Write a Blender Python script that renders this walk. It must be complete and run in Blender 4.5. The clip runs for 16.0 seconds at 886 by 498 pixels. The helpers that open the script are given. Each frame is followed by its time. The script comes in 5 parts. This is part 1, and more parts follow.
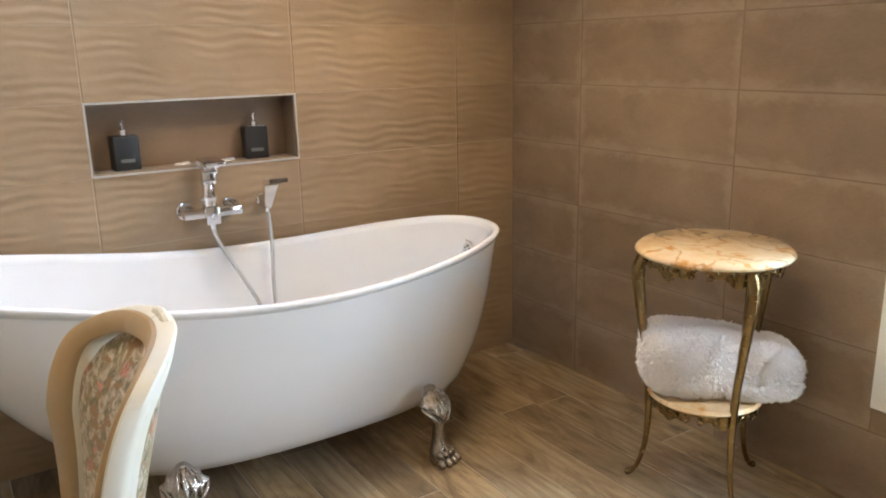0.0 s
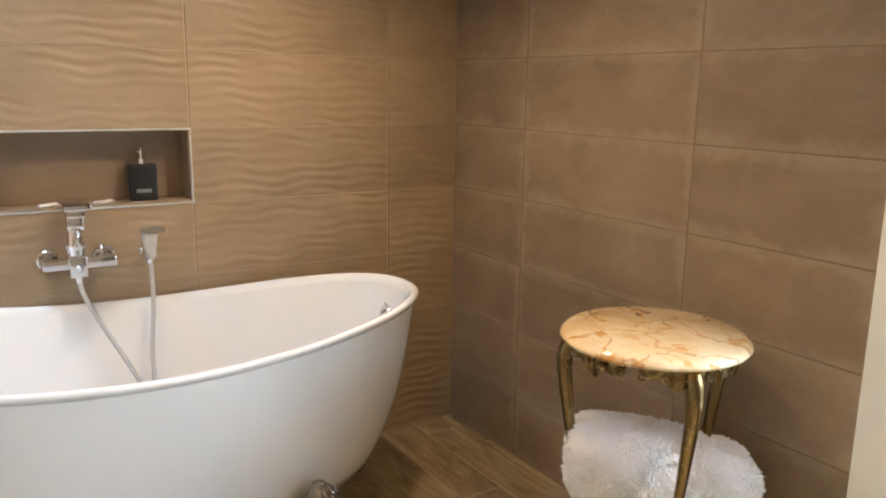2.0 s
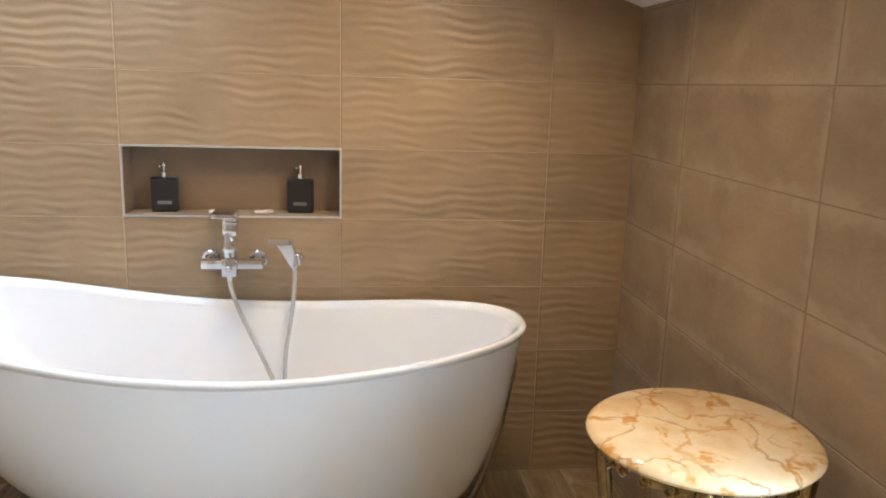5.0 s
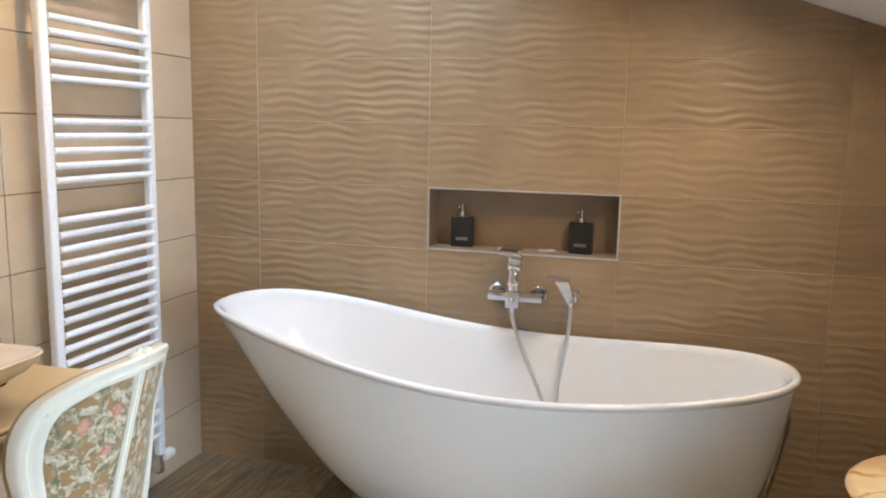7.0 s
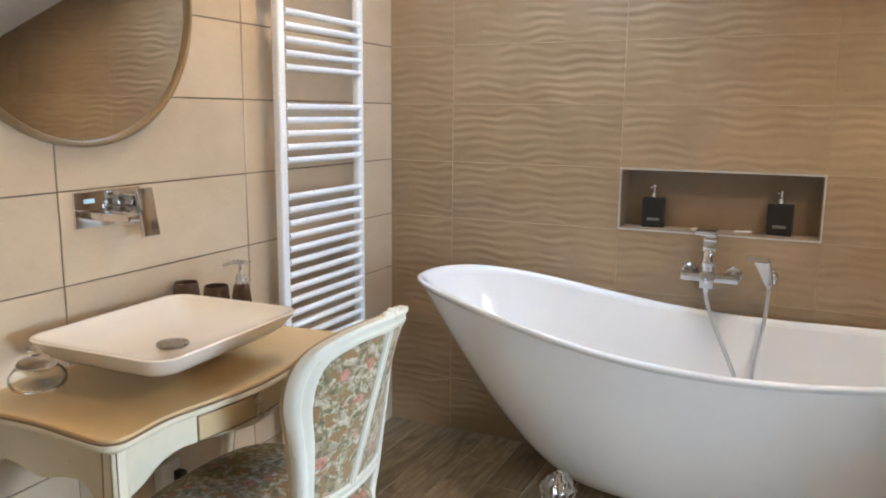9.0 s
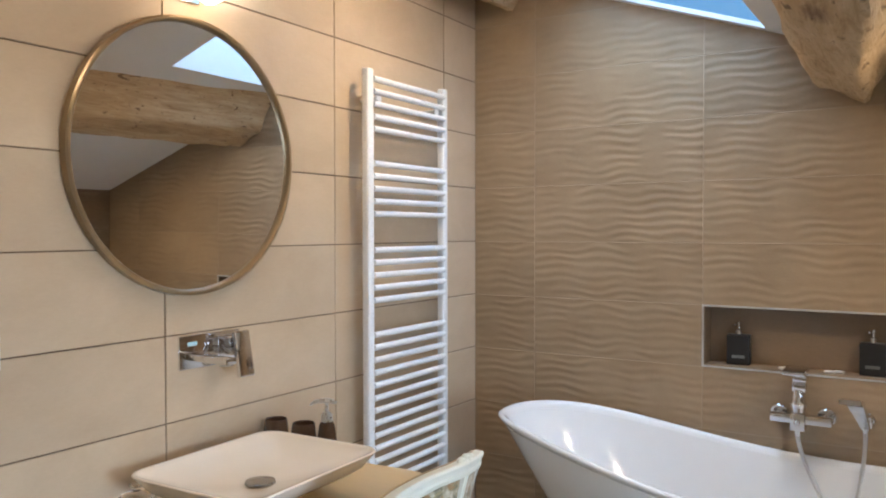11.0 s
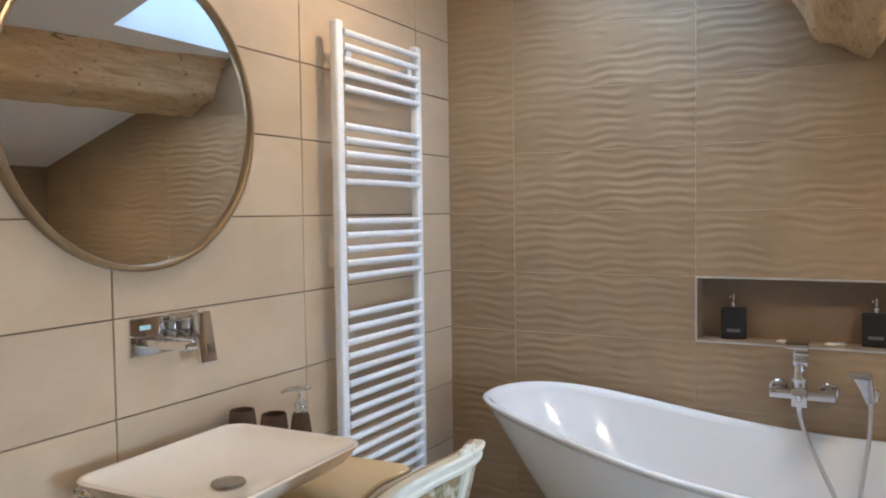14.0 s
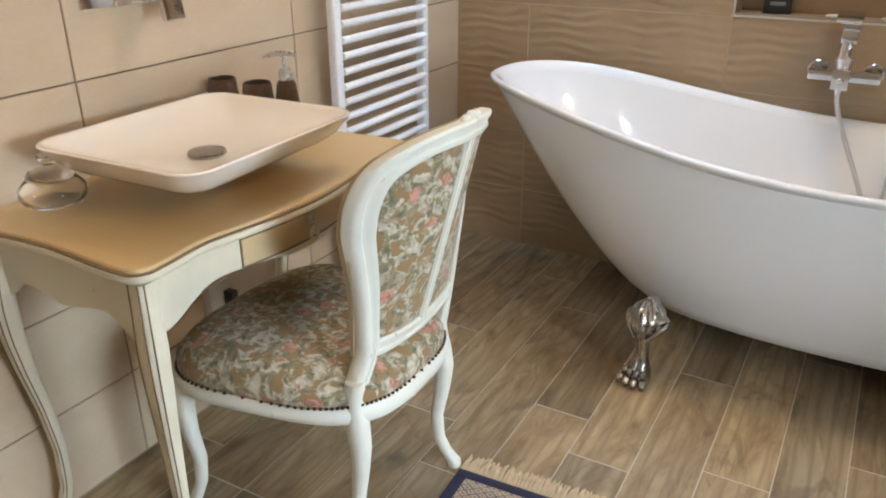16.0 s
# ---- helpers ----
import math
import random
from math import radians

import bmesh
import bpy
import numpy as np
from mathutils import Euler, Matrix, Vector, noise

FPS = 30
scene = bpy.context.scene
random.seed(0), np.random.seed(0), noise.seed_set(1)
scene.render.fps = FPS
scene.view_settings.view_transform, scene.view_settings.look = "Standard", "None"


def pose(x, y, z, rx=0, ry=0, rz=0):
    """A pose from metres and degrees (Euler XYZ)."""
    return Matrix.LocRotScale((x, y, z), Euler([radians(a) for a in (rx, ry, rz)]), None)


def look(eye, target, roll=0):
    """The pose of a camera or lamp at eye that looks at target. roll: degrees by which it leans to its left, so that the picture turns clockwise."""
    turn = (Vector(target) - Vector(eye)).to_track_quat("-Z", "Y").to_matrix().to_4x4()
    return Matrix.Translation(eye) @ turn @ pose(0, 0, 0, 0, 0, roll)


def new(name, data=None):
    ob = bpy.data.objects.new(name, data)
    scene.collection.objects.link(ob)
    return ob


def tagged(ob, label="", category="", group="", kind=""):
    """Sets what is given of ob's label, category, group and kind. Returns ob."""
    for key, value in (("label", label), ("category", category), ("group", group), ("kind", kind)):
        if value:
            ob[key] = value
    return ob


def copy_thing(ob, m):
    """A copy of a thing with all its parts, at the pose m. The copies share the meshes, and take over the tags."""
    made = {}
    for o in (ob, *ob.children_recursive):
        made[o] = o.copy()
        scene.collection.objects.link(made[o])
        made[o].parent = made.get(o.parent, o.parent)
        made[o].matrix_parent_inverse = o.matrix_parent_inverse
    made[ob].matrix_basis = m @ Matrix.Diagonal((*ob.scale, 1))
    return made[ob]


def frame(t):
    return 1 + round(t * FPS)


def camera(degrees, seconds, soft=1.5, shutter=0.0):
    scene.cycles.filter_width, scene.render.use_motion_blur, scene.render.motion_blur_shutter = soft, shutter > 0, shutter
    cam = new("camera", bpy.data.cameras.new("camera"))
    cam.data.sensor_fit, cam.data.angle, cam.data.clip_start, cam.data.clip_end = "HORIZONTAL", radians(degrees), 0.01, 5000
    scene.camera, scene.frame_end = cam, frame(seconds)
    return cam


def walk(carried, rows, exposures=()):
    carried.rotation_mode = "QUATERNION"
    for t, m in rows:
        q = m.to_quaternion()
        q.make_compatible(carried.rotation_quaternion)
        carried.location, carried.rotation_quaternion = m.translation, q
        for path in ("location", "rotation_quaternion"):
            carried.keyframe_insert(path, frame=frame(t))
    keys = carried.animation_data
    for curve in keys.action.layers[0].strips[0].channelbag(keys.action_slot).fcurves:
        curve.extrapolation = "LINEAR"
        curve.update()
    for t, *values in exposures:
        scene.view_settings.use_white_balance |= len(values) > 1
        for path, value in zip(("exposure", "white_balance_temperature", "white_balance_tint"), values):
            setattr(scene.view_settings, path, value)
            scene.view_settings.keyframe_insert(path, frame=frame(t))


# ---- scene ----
cam = camera(59.4, 16.0, soft=2.0)
PATH = [
    (0, (0.609, -2.841, 1.405), (1.672, -1.221, 0.911), -1.2),
    (0.5, (0.687, -2.782, 1.385), (1.814, -1.211, 0.872), -0.9),
    (1, (0.857, -2.727, 1.383), (1.969, -1.143, 0.879), 0.8),
    (1.5, (0.99, -2.678, 1.415), (2.079, -1.064, 0.958), 0.8),
    (2, (1.096, -2.648, 1.407), (2.164, -1.008, 0.998), 0.9),
    (2.5, (1.232, -2.596, 1.408), (2.232, -0.907, 1.022), 1.6),
    (3, (1.362, -2.62, 1.409), (2.278, -0.891, 0.993), 0.8),
    (5.3, (1.911, -2.801, 1.499), (2.033, -0.846, 1.099), 2.2),
    (5.5, (1.944, -2.81, 1.504), (2.003, -0.848, 1.117), 2.5),
    (6, (2.028, -2.868, 1.517), (1.911, -0.906, 1.146), 2.3),
    (6.5, (1.987, -2.947, 1.504), (1.672, -1.001, 1.166), 1.8),
    (7, (1.93, -2.986, 1.495), (1.413, -1.079, 1.187), 1.2),
    (7.5, (1.863, -3.015, 1.482), (1.266, -1.129, 1.186), 1.1),
    (8, (1.829, -3.059, 1.479), (1.118, -1.22, 1.146), 0.9),
    (8.5, (1.764, -3.14, 1.484), (0.98, -1.338, 1.11), 0.5),
    (8.7, (1.762, -3.153, 1.469), (0.955, -1.361, 1.102), 0.5),
    (10.8, (1.848, -3.219, 1.559), (0.782, -1.529, 1.475), 0.1),
    (11, (1.85, -3.225, 1.562), (0.78, -1.536, 1.515), -0.1),
    (11.5, (1.907, -3.229, 1.589), (0.823, -1.549, 1.641), -0.1),
    (12, (1.924, -3.241, 1.6), (0.854, -1.565, 1.81), 0.1),
    (12.5, (1.926, -3.23, 1.592), (0.878, -1.552, 1.885), 0.5),
    (13, (1.887, -3.182, 1.573), (0.864, -1.482, 1.828), 0.7),
    (13.5, (1.755, -3.113, 1.554), (0.759, -1.382, 1.678), -0.3),
    (14, (1.636, -3.065, 1.51), (0.674, -1.314, 1.421), -0.8),
    (14.5, (1.596, -3.043, 1.459), (0.669, -1.295, 1.163), -0.8),
    (15, (1.571, -3.034, 1.449), (0.682, -1.308, 0.966), -0.1),
    (15.5, (1.549, -2.969, 1.412), (0.665, -1.298, 0.759), 0.4),
    (16, (1.543, -2.872, 1.378), (0.645, -1.286, 0.554), -0.1),
]
EXPOSURE = [(0, 0.07, 6450, 10), (3, 0.10, 6900, 10), (5.5, 0.09, 6450, 10), (7, -0.14, 6550, 10), (8.5, -0.24, 6450, 10), (10.8, -0.52, 6250, 10), (12.5, -0.58, 5900, 10), (13.5, -0.70, 5650, 10), (14.5, -0.46, 6600, 10), (16, -0.30, 6700, 10)]
walk(cam, [(t, look(eye, target, roll)) for t, eye, target, roll in PATH], EXPOSURE)
SKY = 0.12
# world, sky and lamps
world = bpy.data.worlds.new("world")
scene.world = world
world.use_nodes = True
wn, wl = world.node_tree.nodes, world.node_tree.links
sky = wn.new("ShaderNodeTexSky")
sky.sky_type, sky.sun_disc, sky.sun_elevation, sky.sun_rotation = "NISHITA", False, radians(38), radians(200)
wl.new(sky.outputs[0], wn["Background"].inputs[0])
wn["Background"].inputs[1].default_value = SKY


def lamp(name, kind, m, energy, color, **more):
    data = bpy.data.lights.new(name, kind)
    data.energy, data.color = energy, color
    if kind == "AREA":
        data.shape = "RECTANGLE"
        data.size, data.size_y = more["size"]
    else:
        data.shadow_soft_size = more["radius"]
    ob = new(name, data)
    ob.matrix_world = m
    return ob


def roof(x):
    """Height of the sloping ceiling."""
    return 1.78 + 0.35 * (2.87 - x)


# daylight outside the east window and above the roof window, warm downlights, the mirror lamp
# last two unseen: assumed from the grid, added to brighten desk and tub side
SPOTS = [(0.607, -0.977), (2.21, -0.80), (0.607, -2.45), (2.21, -2.45)]
AIMS = [Vector((-0.30, 0.12, -1)), Vector((-0.35, -0.10, -1)), Vector((-0.35, 0, -1)), Vector((-0.35, 0, -1))]
lamp("window_daylight", "AREA", look((3.50, -2.20, 1.50), (1.2, -1.40, 0.25)), 250, (0.62, 0.80, 1.0), size=(1.3, 1.3))
lamp("roof_window_daylight", "AREA", look((0.92, -0.38, 3.25), (0.92, -0.39, 0)), 105.0, (0.40, 0.65, 1.0), size=(1.9, 1.5))
for (sx, sy), aim, power in zip(SPOTS, AIMS, (12, 13, 5.5, 5.5)):
    eye = Vector((sx - 0.006, sy, roof(sx) - 0.010))
    lamp("downlight_and_fill", "AREA", look(tuple(eye), tuple(eye + aim)), power, (1.0, 0.79, 0.55), size=(0.045, 0.045))
lamp("mirror_bulb", "POINT", pose(0.085, -1.676, 2.255), 1.9, (1.0, 0.70, 0.42), radius=0.025)


# ---- materials ----
def material(name):
    m = bpy.data.materials.new(name)
    m.use_nodes = True
    n, l = m.node_tree.nodes, m.node_tree.links
    return m, n, l, n["Principled BSDF"]


def node(n, l, kind, ins=(), **attrs):
    a = n.new(kind)
    for k, v in attrs.items():
        setattr(a, k, v)
    for k, v in dict(ins).items():
        if isinstance(v, bpy.types.NodeSocket):
            l.new(v, a.inputs[k])
        else:
            a.inputs[k].default_value = v
    return a


def math_node(n, l, op, a, b=0.0):
    return node(n, l, "ShaderNodeMath", {0: a, 1: b}, operation=op).outputs[0]


def ramp(n, l, fac, stops, interp="LINEAR"):
    r = n.new("ShaderNodeValToRGB")
    r.color_ramp.interpolation = interp
    e = r.color_ramp.elements
    while len(e) < len(stops):
        e.new(0.5)
    for s, (p, c) in zip(e, stops):
        s.position, s.color = p, (*c, 1)
    l.new(fac, r.inputs[0])
    return r.outputs[0]


def mix(n, l, fac, a, b, blend="MIX"):
    return node(n, l, "ShaderNodeMix", {0: fac, 6: a if isinstance(a, bpy.types.NodeSocket) else (*a, 1),
                7: b if isinstance(b, bpy.types.NodeSocket) else (*b, 1)}, data_type="RGBA", blend_type=blend).outputs[2]


def noise_tex(n, l, scale, detail=4.0, rough=0.55, vec=None, distortion=0.0):
    ins = {"Scale": scale, "Detail": detail, "Roughness": rough, "Distortion": distortion}
    if vec is not None:
        ins["Vector"] = vec
    return node(n, l, "ShaderNodeTexNoise", ins).outputs[0]


def place(n, l, scale=(1, 1, 1), kind="Object", turn=(0, 0, 0), shift=None):
    """Texture coordinates, scaled and turned."""
    if kind == "Position":
        src = n.new("ShaderNodeNewGeometry").outputs["Position"]
    else:
        src = n.new("ShaderNodeTexCoord").outputs[kind]
    m = node(n, l, "ShaderNodeMapping", {0: src, 2: turn, 3: scale})
    if shift is not None:
        l.new(shift, m.inputs[1])
    return m.outputs[0]


def per_object(n, l, spread=20.0):
    r = n.new("ShaderNodeObjectInfo").outputs["Random"]
    return r, node(n, l, "ShaderNodeCombineXYZ", {0: math_node(n, l, "MULTIPLY", r, spread), 1: math_node(n, l, "MULTIPLY", r, spread * 1.7), 2: math_node(n, l, "MULTIPLY", r, spread * 0.6)}).outputs[0]


def bump(n, l, height, strength, distance, bsdf, below=None):
    ins = {"Height": height, "Strength": strength, "Distance": distance}
    b = node(n, l, "ShaderNodeBump", ins)
    if below is not None:
        l.new(below, b.inputs["Normal"])
    l.new(b.outputs[0], bsdf.inputs["Normal"])
    return b.outputs[0]


def plain(name, color, rough=0.5, metal=0.0, vary=0.08, scale=12.0, relief=0.0, relief_scale=120.0, coat=0.0):
    m, n, l, b = material(name)
    f = noise_tex(n, l, scale, 5.0, 0.6, place(n, l, kind="Position"))
    fine = noise_tex(n, l, scale * 9, 3.0, 0.5, place(n, l, kind="Position"))
    both = math_node(n, l, "ADD", math_node(n, l, "MULTIPLY", f, 0.7), math_node(n, l, "MULTIPLY", fine, 0.3))
    lo, hi = [tuple(min(1.0, c * k) for c in color) for k in (1 - vary, 1 + vary)]
    l.new(ramp(n, l, both, [(0.3, lo), (0.7, hi)]), b.inputs["Base Color"])
    l.new(node(n, l, "ShaderNodeMapRange", {0: fine, 1: 0.3, 2: 0.7, 3: max(0.02, rough - 0.05), 4: min(1, rough + 0.07)}).outputs[0], b.inputs["Roughness"])
    b.inputs["Metallic"].default_value = metal
    b.inputs["Coat Weight"].default_value = coat
    if relief:
        bump(n, l, noise_tex(n, l, relief_scale, 4.0, 0.6, place(n, l, kind="Position")), relief, 0.002, b)
    return m


def tile_material(name, dark, light, rough, wave=0.0, relief=0.35, spread=0.065, chalk=0.0):
    """Glazed earthy wall tile, cloudy, each tile its own shade; wave gives the rippled relief."""
    m, n, l, b = material(name)
    r, off = per_object(n, l)
    cloud = noise_tex(n, l, 3.2, 6.0, 0.62, place(n, l, (1, 1, 1.6), "Position", shift=off), 0.4)
    grain = noise_tex(n, l, 60.0, 4.0, 0.6, place(n, l, (1, 1, 2.5), "Position"))
    f = math_node(n, l, "ADD", math_node(n, l, "MULTIPLY", cloud, 0.8), math_node(n, l, "MULTIPLY", grain, 0.2))
    col = ramp(n, l, f, [(0.28, dark), (0.52, tuple((a + c) / 2 for a, c in zip(dark, light))), (0.75, light)])
    if chalk:
        at = node(n, l, "ShaderNodeSeparateXYZ", {0: place(n, l)})
        near = math_node(n, l, "MINIMUM", math_node(n, l, "PINGPONG", at.outputs[2], ROW / 2), math_node(n, l, "PINGPONG", at.outputs[1], COL / 2))
        ragged = noise_tex(n, l, 7.0, 6.0, 0.7, place(n, l, (1, 1, 1.6), "Position", shift=off))
        rim = node(n, l, "ShaderNodeMapRange", {0: math_node(n, l, "ADD", near, math_node(n, l, "MULTIPLY", ragged, -0.16)), 1: -0.075, 2: -0.045, 3: chalk, 4: 0.0}).outputs[0]
        col = mix(n, l, rim, col, (0.40, 0.33, 0.25))
        dark_rim = node(n, l, "ShaderNodeMapRange", {0: math_node(n, l, "ADD", near, math_node(n, l, "MULTIPLY", cloud, 0.03)), 1: 0.012, 2: 0.020, 3: 0.22, 4: 0.0}).outputs[0]
        col = mix(n, l, dark_rim, col, tuple(c * 0.62 for c in dark))
    shade = node(n, l, "ShaderNodeMapRange", {0: r, 1: 0, 2: 1, 3: 0.93, 4: 1.07}).outputs[0]
    g = node(n, l, "ShaderNodeCombineColor", {0: shade, 1: shade, 2: shade}).outputs[0]
    l.new(mix(n, l, 1.0, col, g, "MULTIPLY"), b.inputs["Base Color"])
    l.new(node(n, l, "ShaderNodeMapRange", {0: cloud, 1: 0.3, 2: 0.7, 3: rough + spread, 4: rough - spread}).outputs[0], b.inputs["Roughness"])
    below = bump(n, l, noise_tex(n, l, 9.0, 3.0, 0.5, place(n, l, (1, 1, 1.3), "Position")), relief, 0.004, b)
    if wave:
        sep = node(n, l, "ShaderNodeSeparateXYZ", {0: place(n, l)})
        x, z = sep.outputs[0], sep.outputs[2]
        bend = math_node(n, l, "SINE", math_node(n, l, "ADD", math_node(n, l, "MULTIPLY", x, 25.0), math_node(n, l, "MULTIPLY", z, 14.0)))
        bend2 = math_node(n, l, "SINE", math_node(n, l, "ADD", math_node(n, l, "MULTIPLY", x, 11.0), math_node(n, l, "MULTIPLY", z, -21.0)))
        warp = noise_tex(n, l, 5.0, 1.0, 0.4, place(n, l))
        ph = math_node(n, l, "ADD", math_node(n, l, "MULTIPLY", z, 2 * math.pi / 0.0365), math_node(n, l, "MULTIPLY", bend, 1.15))
        ph = math_node(n, l, "ADD", ph, math_node(n, l, "MULTIPLY", bend2, 0.6))
        ph = math_node(n, l, "ADD", ph, math_node(n, l, "MULTIPLY", warp, 4.0))
        s = math_node(n, l, "SINE", ph)
        amp = node(n, l, "ShaderNodeMapRange", {0: noise_tex(n, l, 6.0, 1.0, 0.4, place(n, l, (1, 1, 2.2), shift=off)), 1: 0.36, 2: 0.64, 3: 0.10, 4: 1.1}).outputs[0]
        bump(n, l, math_node(n, l, "MULTIPLY", s, amp), 1.0, wave, b, below)
    return m


ROW, COL, JOINT, THICK = 0.252, 0.752, 0.0028, 0.010
TILE_N = tile_material("rippled_brown_tile", (0.262, 0.178, 0.102), (0.385, 0.275, 0.168), 0.42, wave=0.0011)
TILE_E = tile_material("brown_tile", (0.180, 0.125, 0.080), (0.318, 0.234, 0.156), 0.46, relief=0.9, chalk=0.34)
TILE_W = tile_material("beige_tile", (0.50, 0.378, 0.252), (0.62, 0.487, 0.345), 0.29, relief=0.06, spread=0.0)
GROUT_B = plain("brown_grout", (0.33, 0.25, 0.175), 0.9, relief=0.4)
GROUT_E = plain("umber_grout", (0.225, 0.155, 0.10), 0.9, relief=0.4)
GROUT_D = plain("dark_grout", (0.19, 0.135, 0.085), 0.9, relief=0.4)
GROUT_F = plain("floor_grout", (0.54, 0.48, 0.40), 0.9, relief=0.4)
# tone of the unseen south wall, picked for the light it bounces
BEYOND = plain("pale_bounce_wall", (0.66, 0.62, 0.56), 0.85, vary=0.06, relief=0.2)
PAINT = plain("white_ceiling_paint", (0.80, 0.79, 0.77), 0.85, vary=0.025, scale=3, relief=0.15, relief_scale=60)
ENAMEL = plain("white_enamel", (0.78, 0.785, 0.785), 0.06, vary=0.01, coat=0.6)
CERAMIC = plain("cream_ceramic", (0.82, 0.745, 0.645), 0.09, vary=0.015, coat=0.4)
CHROME = plain("chrome", (0.80, 0.80, 0.81), 0.09, 1.0, 0.03)
STEEL = plain("brushed_steel", (0.62, 0.61, 0.59), 0.28, 1.0, 0.05)
RAD = plain("white_radiator_lacquer", (0.82, 0.83, 0.84), 0.28, vary=0.012)


def wood_tile():
    """Wood-look floor plank, grain along y, each plank of its own tone."""
    m, n, l, b = material("wood_look_plank")
    r, off = per_object(n, l, 9.0)
    grain = noise_tex(n, l, 2.6, 5.0, 0.55, place(n, l, (3.2, 0.75, 1), "Position", shift=off), 2.4)
    fine = noise_tex(n, l, 40.0, 4.0, 0.6, place(n, l, (3.0, 0.22, 1), "Position", shift=off), 0.6)
    f = math_node(n, l, "ADD", math_node(n, l, "MULTIPLY", grain, 0.83), math_node(n, l, "MULTIPLY", fine, 0.17))
    col = ramp(n, l, f, [(0.29, (0.13, 0.083, 0.046)), (0.42, (0.245, 0.180, 0.105)), (0.56, (0.35, 0.272, 0.170)), (0.72, (0.43, 0.352, 0.240))])
    rings = node(n, l, "ShaderNodeTexWave", {"Scale": 5.0, "Distortion": 7.0, "Detail": 3.0, "Detail Scale": 1.2, "Vector": place(n, l, (1.6, 0.16, 1), "Position", shift=off)}, wave_type="BANDS", bands_direction="X").outputs[1]
    figure = node(n, l, "ShaderNodeMapRange", {0: math_node(n, l, "MULTIPLY", rings, grain), 1: 0.34, 2: 0.62, 3: 0.0, 4: 0.5}).outputs[0]
    col = mix(n, l, figure, col, (0.15, 0.098, 0.055))
    knot = node(n, l, "ShaderNodeTexVoronoi", {"Scale": 2.6, "Vector": place(n, l, (1.5, 0.75, 1), "Position", shift=off)}).outputs[0]
    knot = node(n, l, "ShaderNodeMapRange", {0: math_node(n, l, "ADD", knot, math_node(n, l, "MULTIPLY", fine, 0.14)), 1: 0.09, 2: 0.19, 3: 0.75, 4: 0.0}).outputs[0]
    col = mix(n, l, knot, col, (0.06, 0.034, 0.018))
    smudge = noise_tex(n, l, 3.4, 4.0, 0.65, place(n, l, (2.0, 0.9, 1), "Position", shift=off), 1.6)
    smudge = node(n, l, "ShaderNodeMapRange", {0: smudge, 1: 0.55, 2: 0.68, 3: 0.0, 4: 0.55}).outputs[0]
    col = mix(n, l, smudge, col, (0.10, 0.064, 0.038))
    tone = ramp(n, l, r, [(0.0, (0.66, 0.63, 0.60)), (0.3, (1.05, 1.0, 0.94)), (0.5, (0.82, 0.82, 0.82)), (0.75, (1.22, 1.13, 1.0)), (1.0, (0.95, 0.95, 0.93))])
    l.new(mix(n, l, 1.0, col, tone, "MULTIPLY"), b.inputs["Base Color"])
    l.new(node(n, l, "ShaderNodeMapRange", {0: f, 1: 0.3, 2: 0.7, 3: 0.5, 4: 0.36}).outputs[0], b.inputs["Roughness"])
    bump(n, l, f, 0.5, 0.0015, b)
    return m


PLANK = wood_tile()


def timber():
    """Old pale roof timber, grain along y, with knots, worm holes and stains."""
    m, n, l, b = material("old_roof_timber")
    grain = noise_tex(n, l, 6.0, 8.0, 0.65, place(n, l, (4.0, 0.5, 4.0), "Position"), 1.0)
    fine = noise_tex(n, l, 60.0, 4.0, 0.6, place(n, l, (2.0, 0.14, 2.0), "Position"))
    f = math_node(n, l, "ADD", math_node(n, l, "MULTIPLY", grain, 0.7), math_node(n, l, "MULTIPLY", fine, 0.3))
    col = ramp(n, l, f, [(0.28, (0.27, 0.155, 0.065)), (0.46, (0.50, 0.34, 0.18)), (0.64, (0.63, 0.47, 0.285)), (0.8, (0.68, 0.55, 0.385))])
    d = noise_tex(n, l, 26.0, 2.0, 0.5, place(n, l, (1, 0.42, 1), "Position"), 0.6)
    flecks = node(n, l, "ShaderNodeMapRange", {0: d, 1: 0.652, 2: 0.70, 3: 0.0, 4: 0.75}).outputs[0]
    col = mix(n, l, flecks, col, (0.12, 0.06, 0.025))
    d2 = noise_tex(n, l, 62.0, 2.0, 0.5, place(n, l, (1, 0.6, 1), "Position"), 0.4)
    dots = node(n, l, "ShaderNodeMapRange", {0: d2, 1: 0.655, 2: 0.71, 3: 0.0, 4: 0.5}).outputs[0]
    col = mix(n, l, dots, col, (0.16, 0.085, 0.035))
    kn = node(n, l, "ShaderNodeTexVoronoi", {"Scale": 2.1, "Vector": place(n, l, (1.2, 0.6, 1.2), "Position")}).outputs[0]
    kn = node(n, l, "ShaderNodeMapRange", {0: math_node(n, l, "ADD", kn, math_node(n, l, "MULTIPLY", fine, 0.08)), 1: 0.08, 2: 0.15, 3: 0.85, 4: 0.0}).outputs[0]
    l.new(mix(n, l, kn, col, (0.12, 0.055, 0.022)), b.inputs["Base Color"])
    b.inputs["Roughness"].default_value = 0.72
    bump(n, l, math_node(n, l, "SUBTRACT", f, math_node(n, l, "MULTIPLY", flecks, 0.7)), 0.9, 0.006, b)
    return m


TIMBER = timber()


def glass(name, color=(1, 1, 1), rough=0.0, ior=1.45):
    m, n, l, b = material(name)
    b.inputs["Base Color"].default_value = (*color, 1)
    b.inputs["Roughness"].default_value = rough
    b.inputs["Transmission Weight"].default_value = 1.0
    b.inputs["IOR"].default_value = ior
    return m


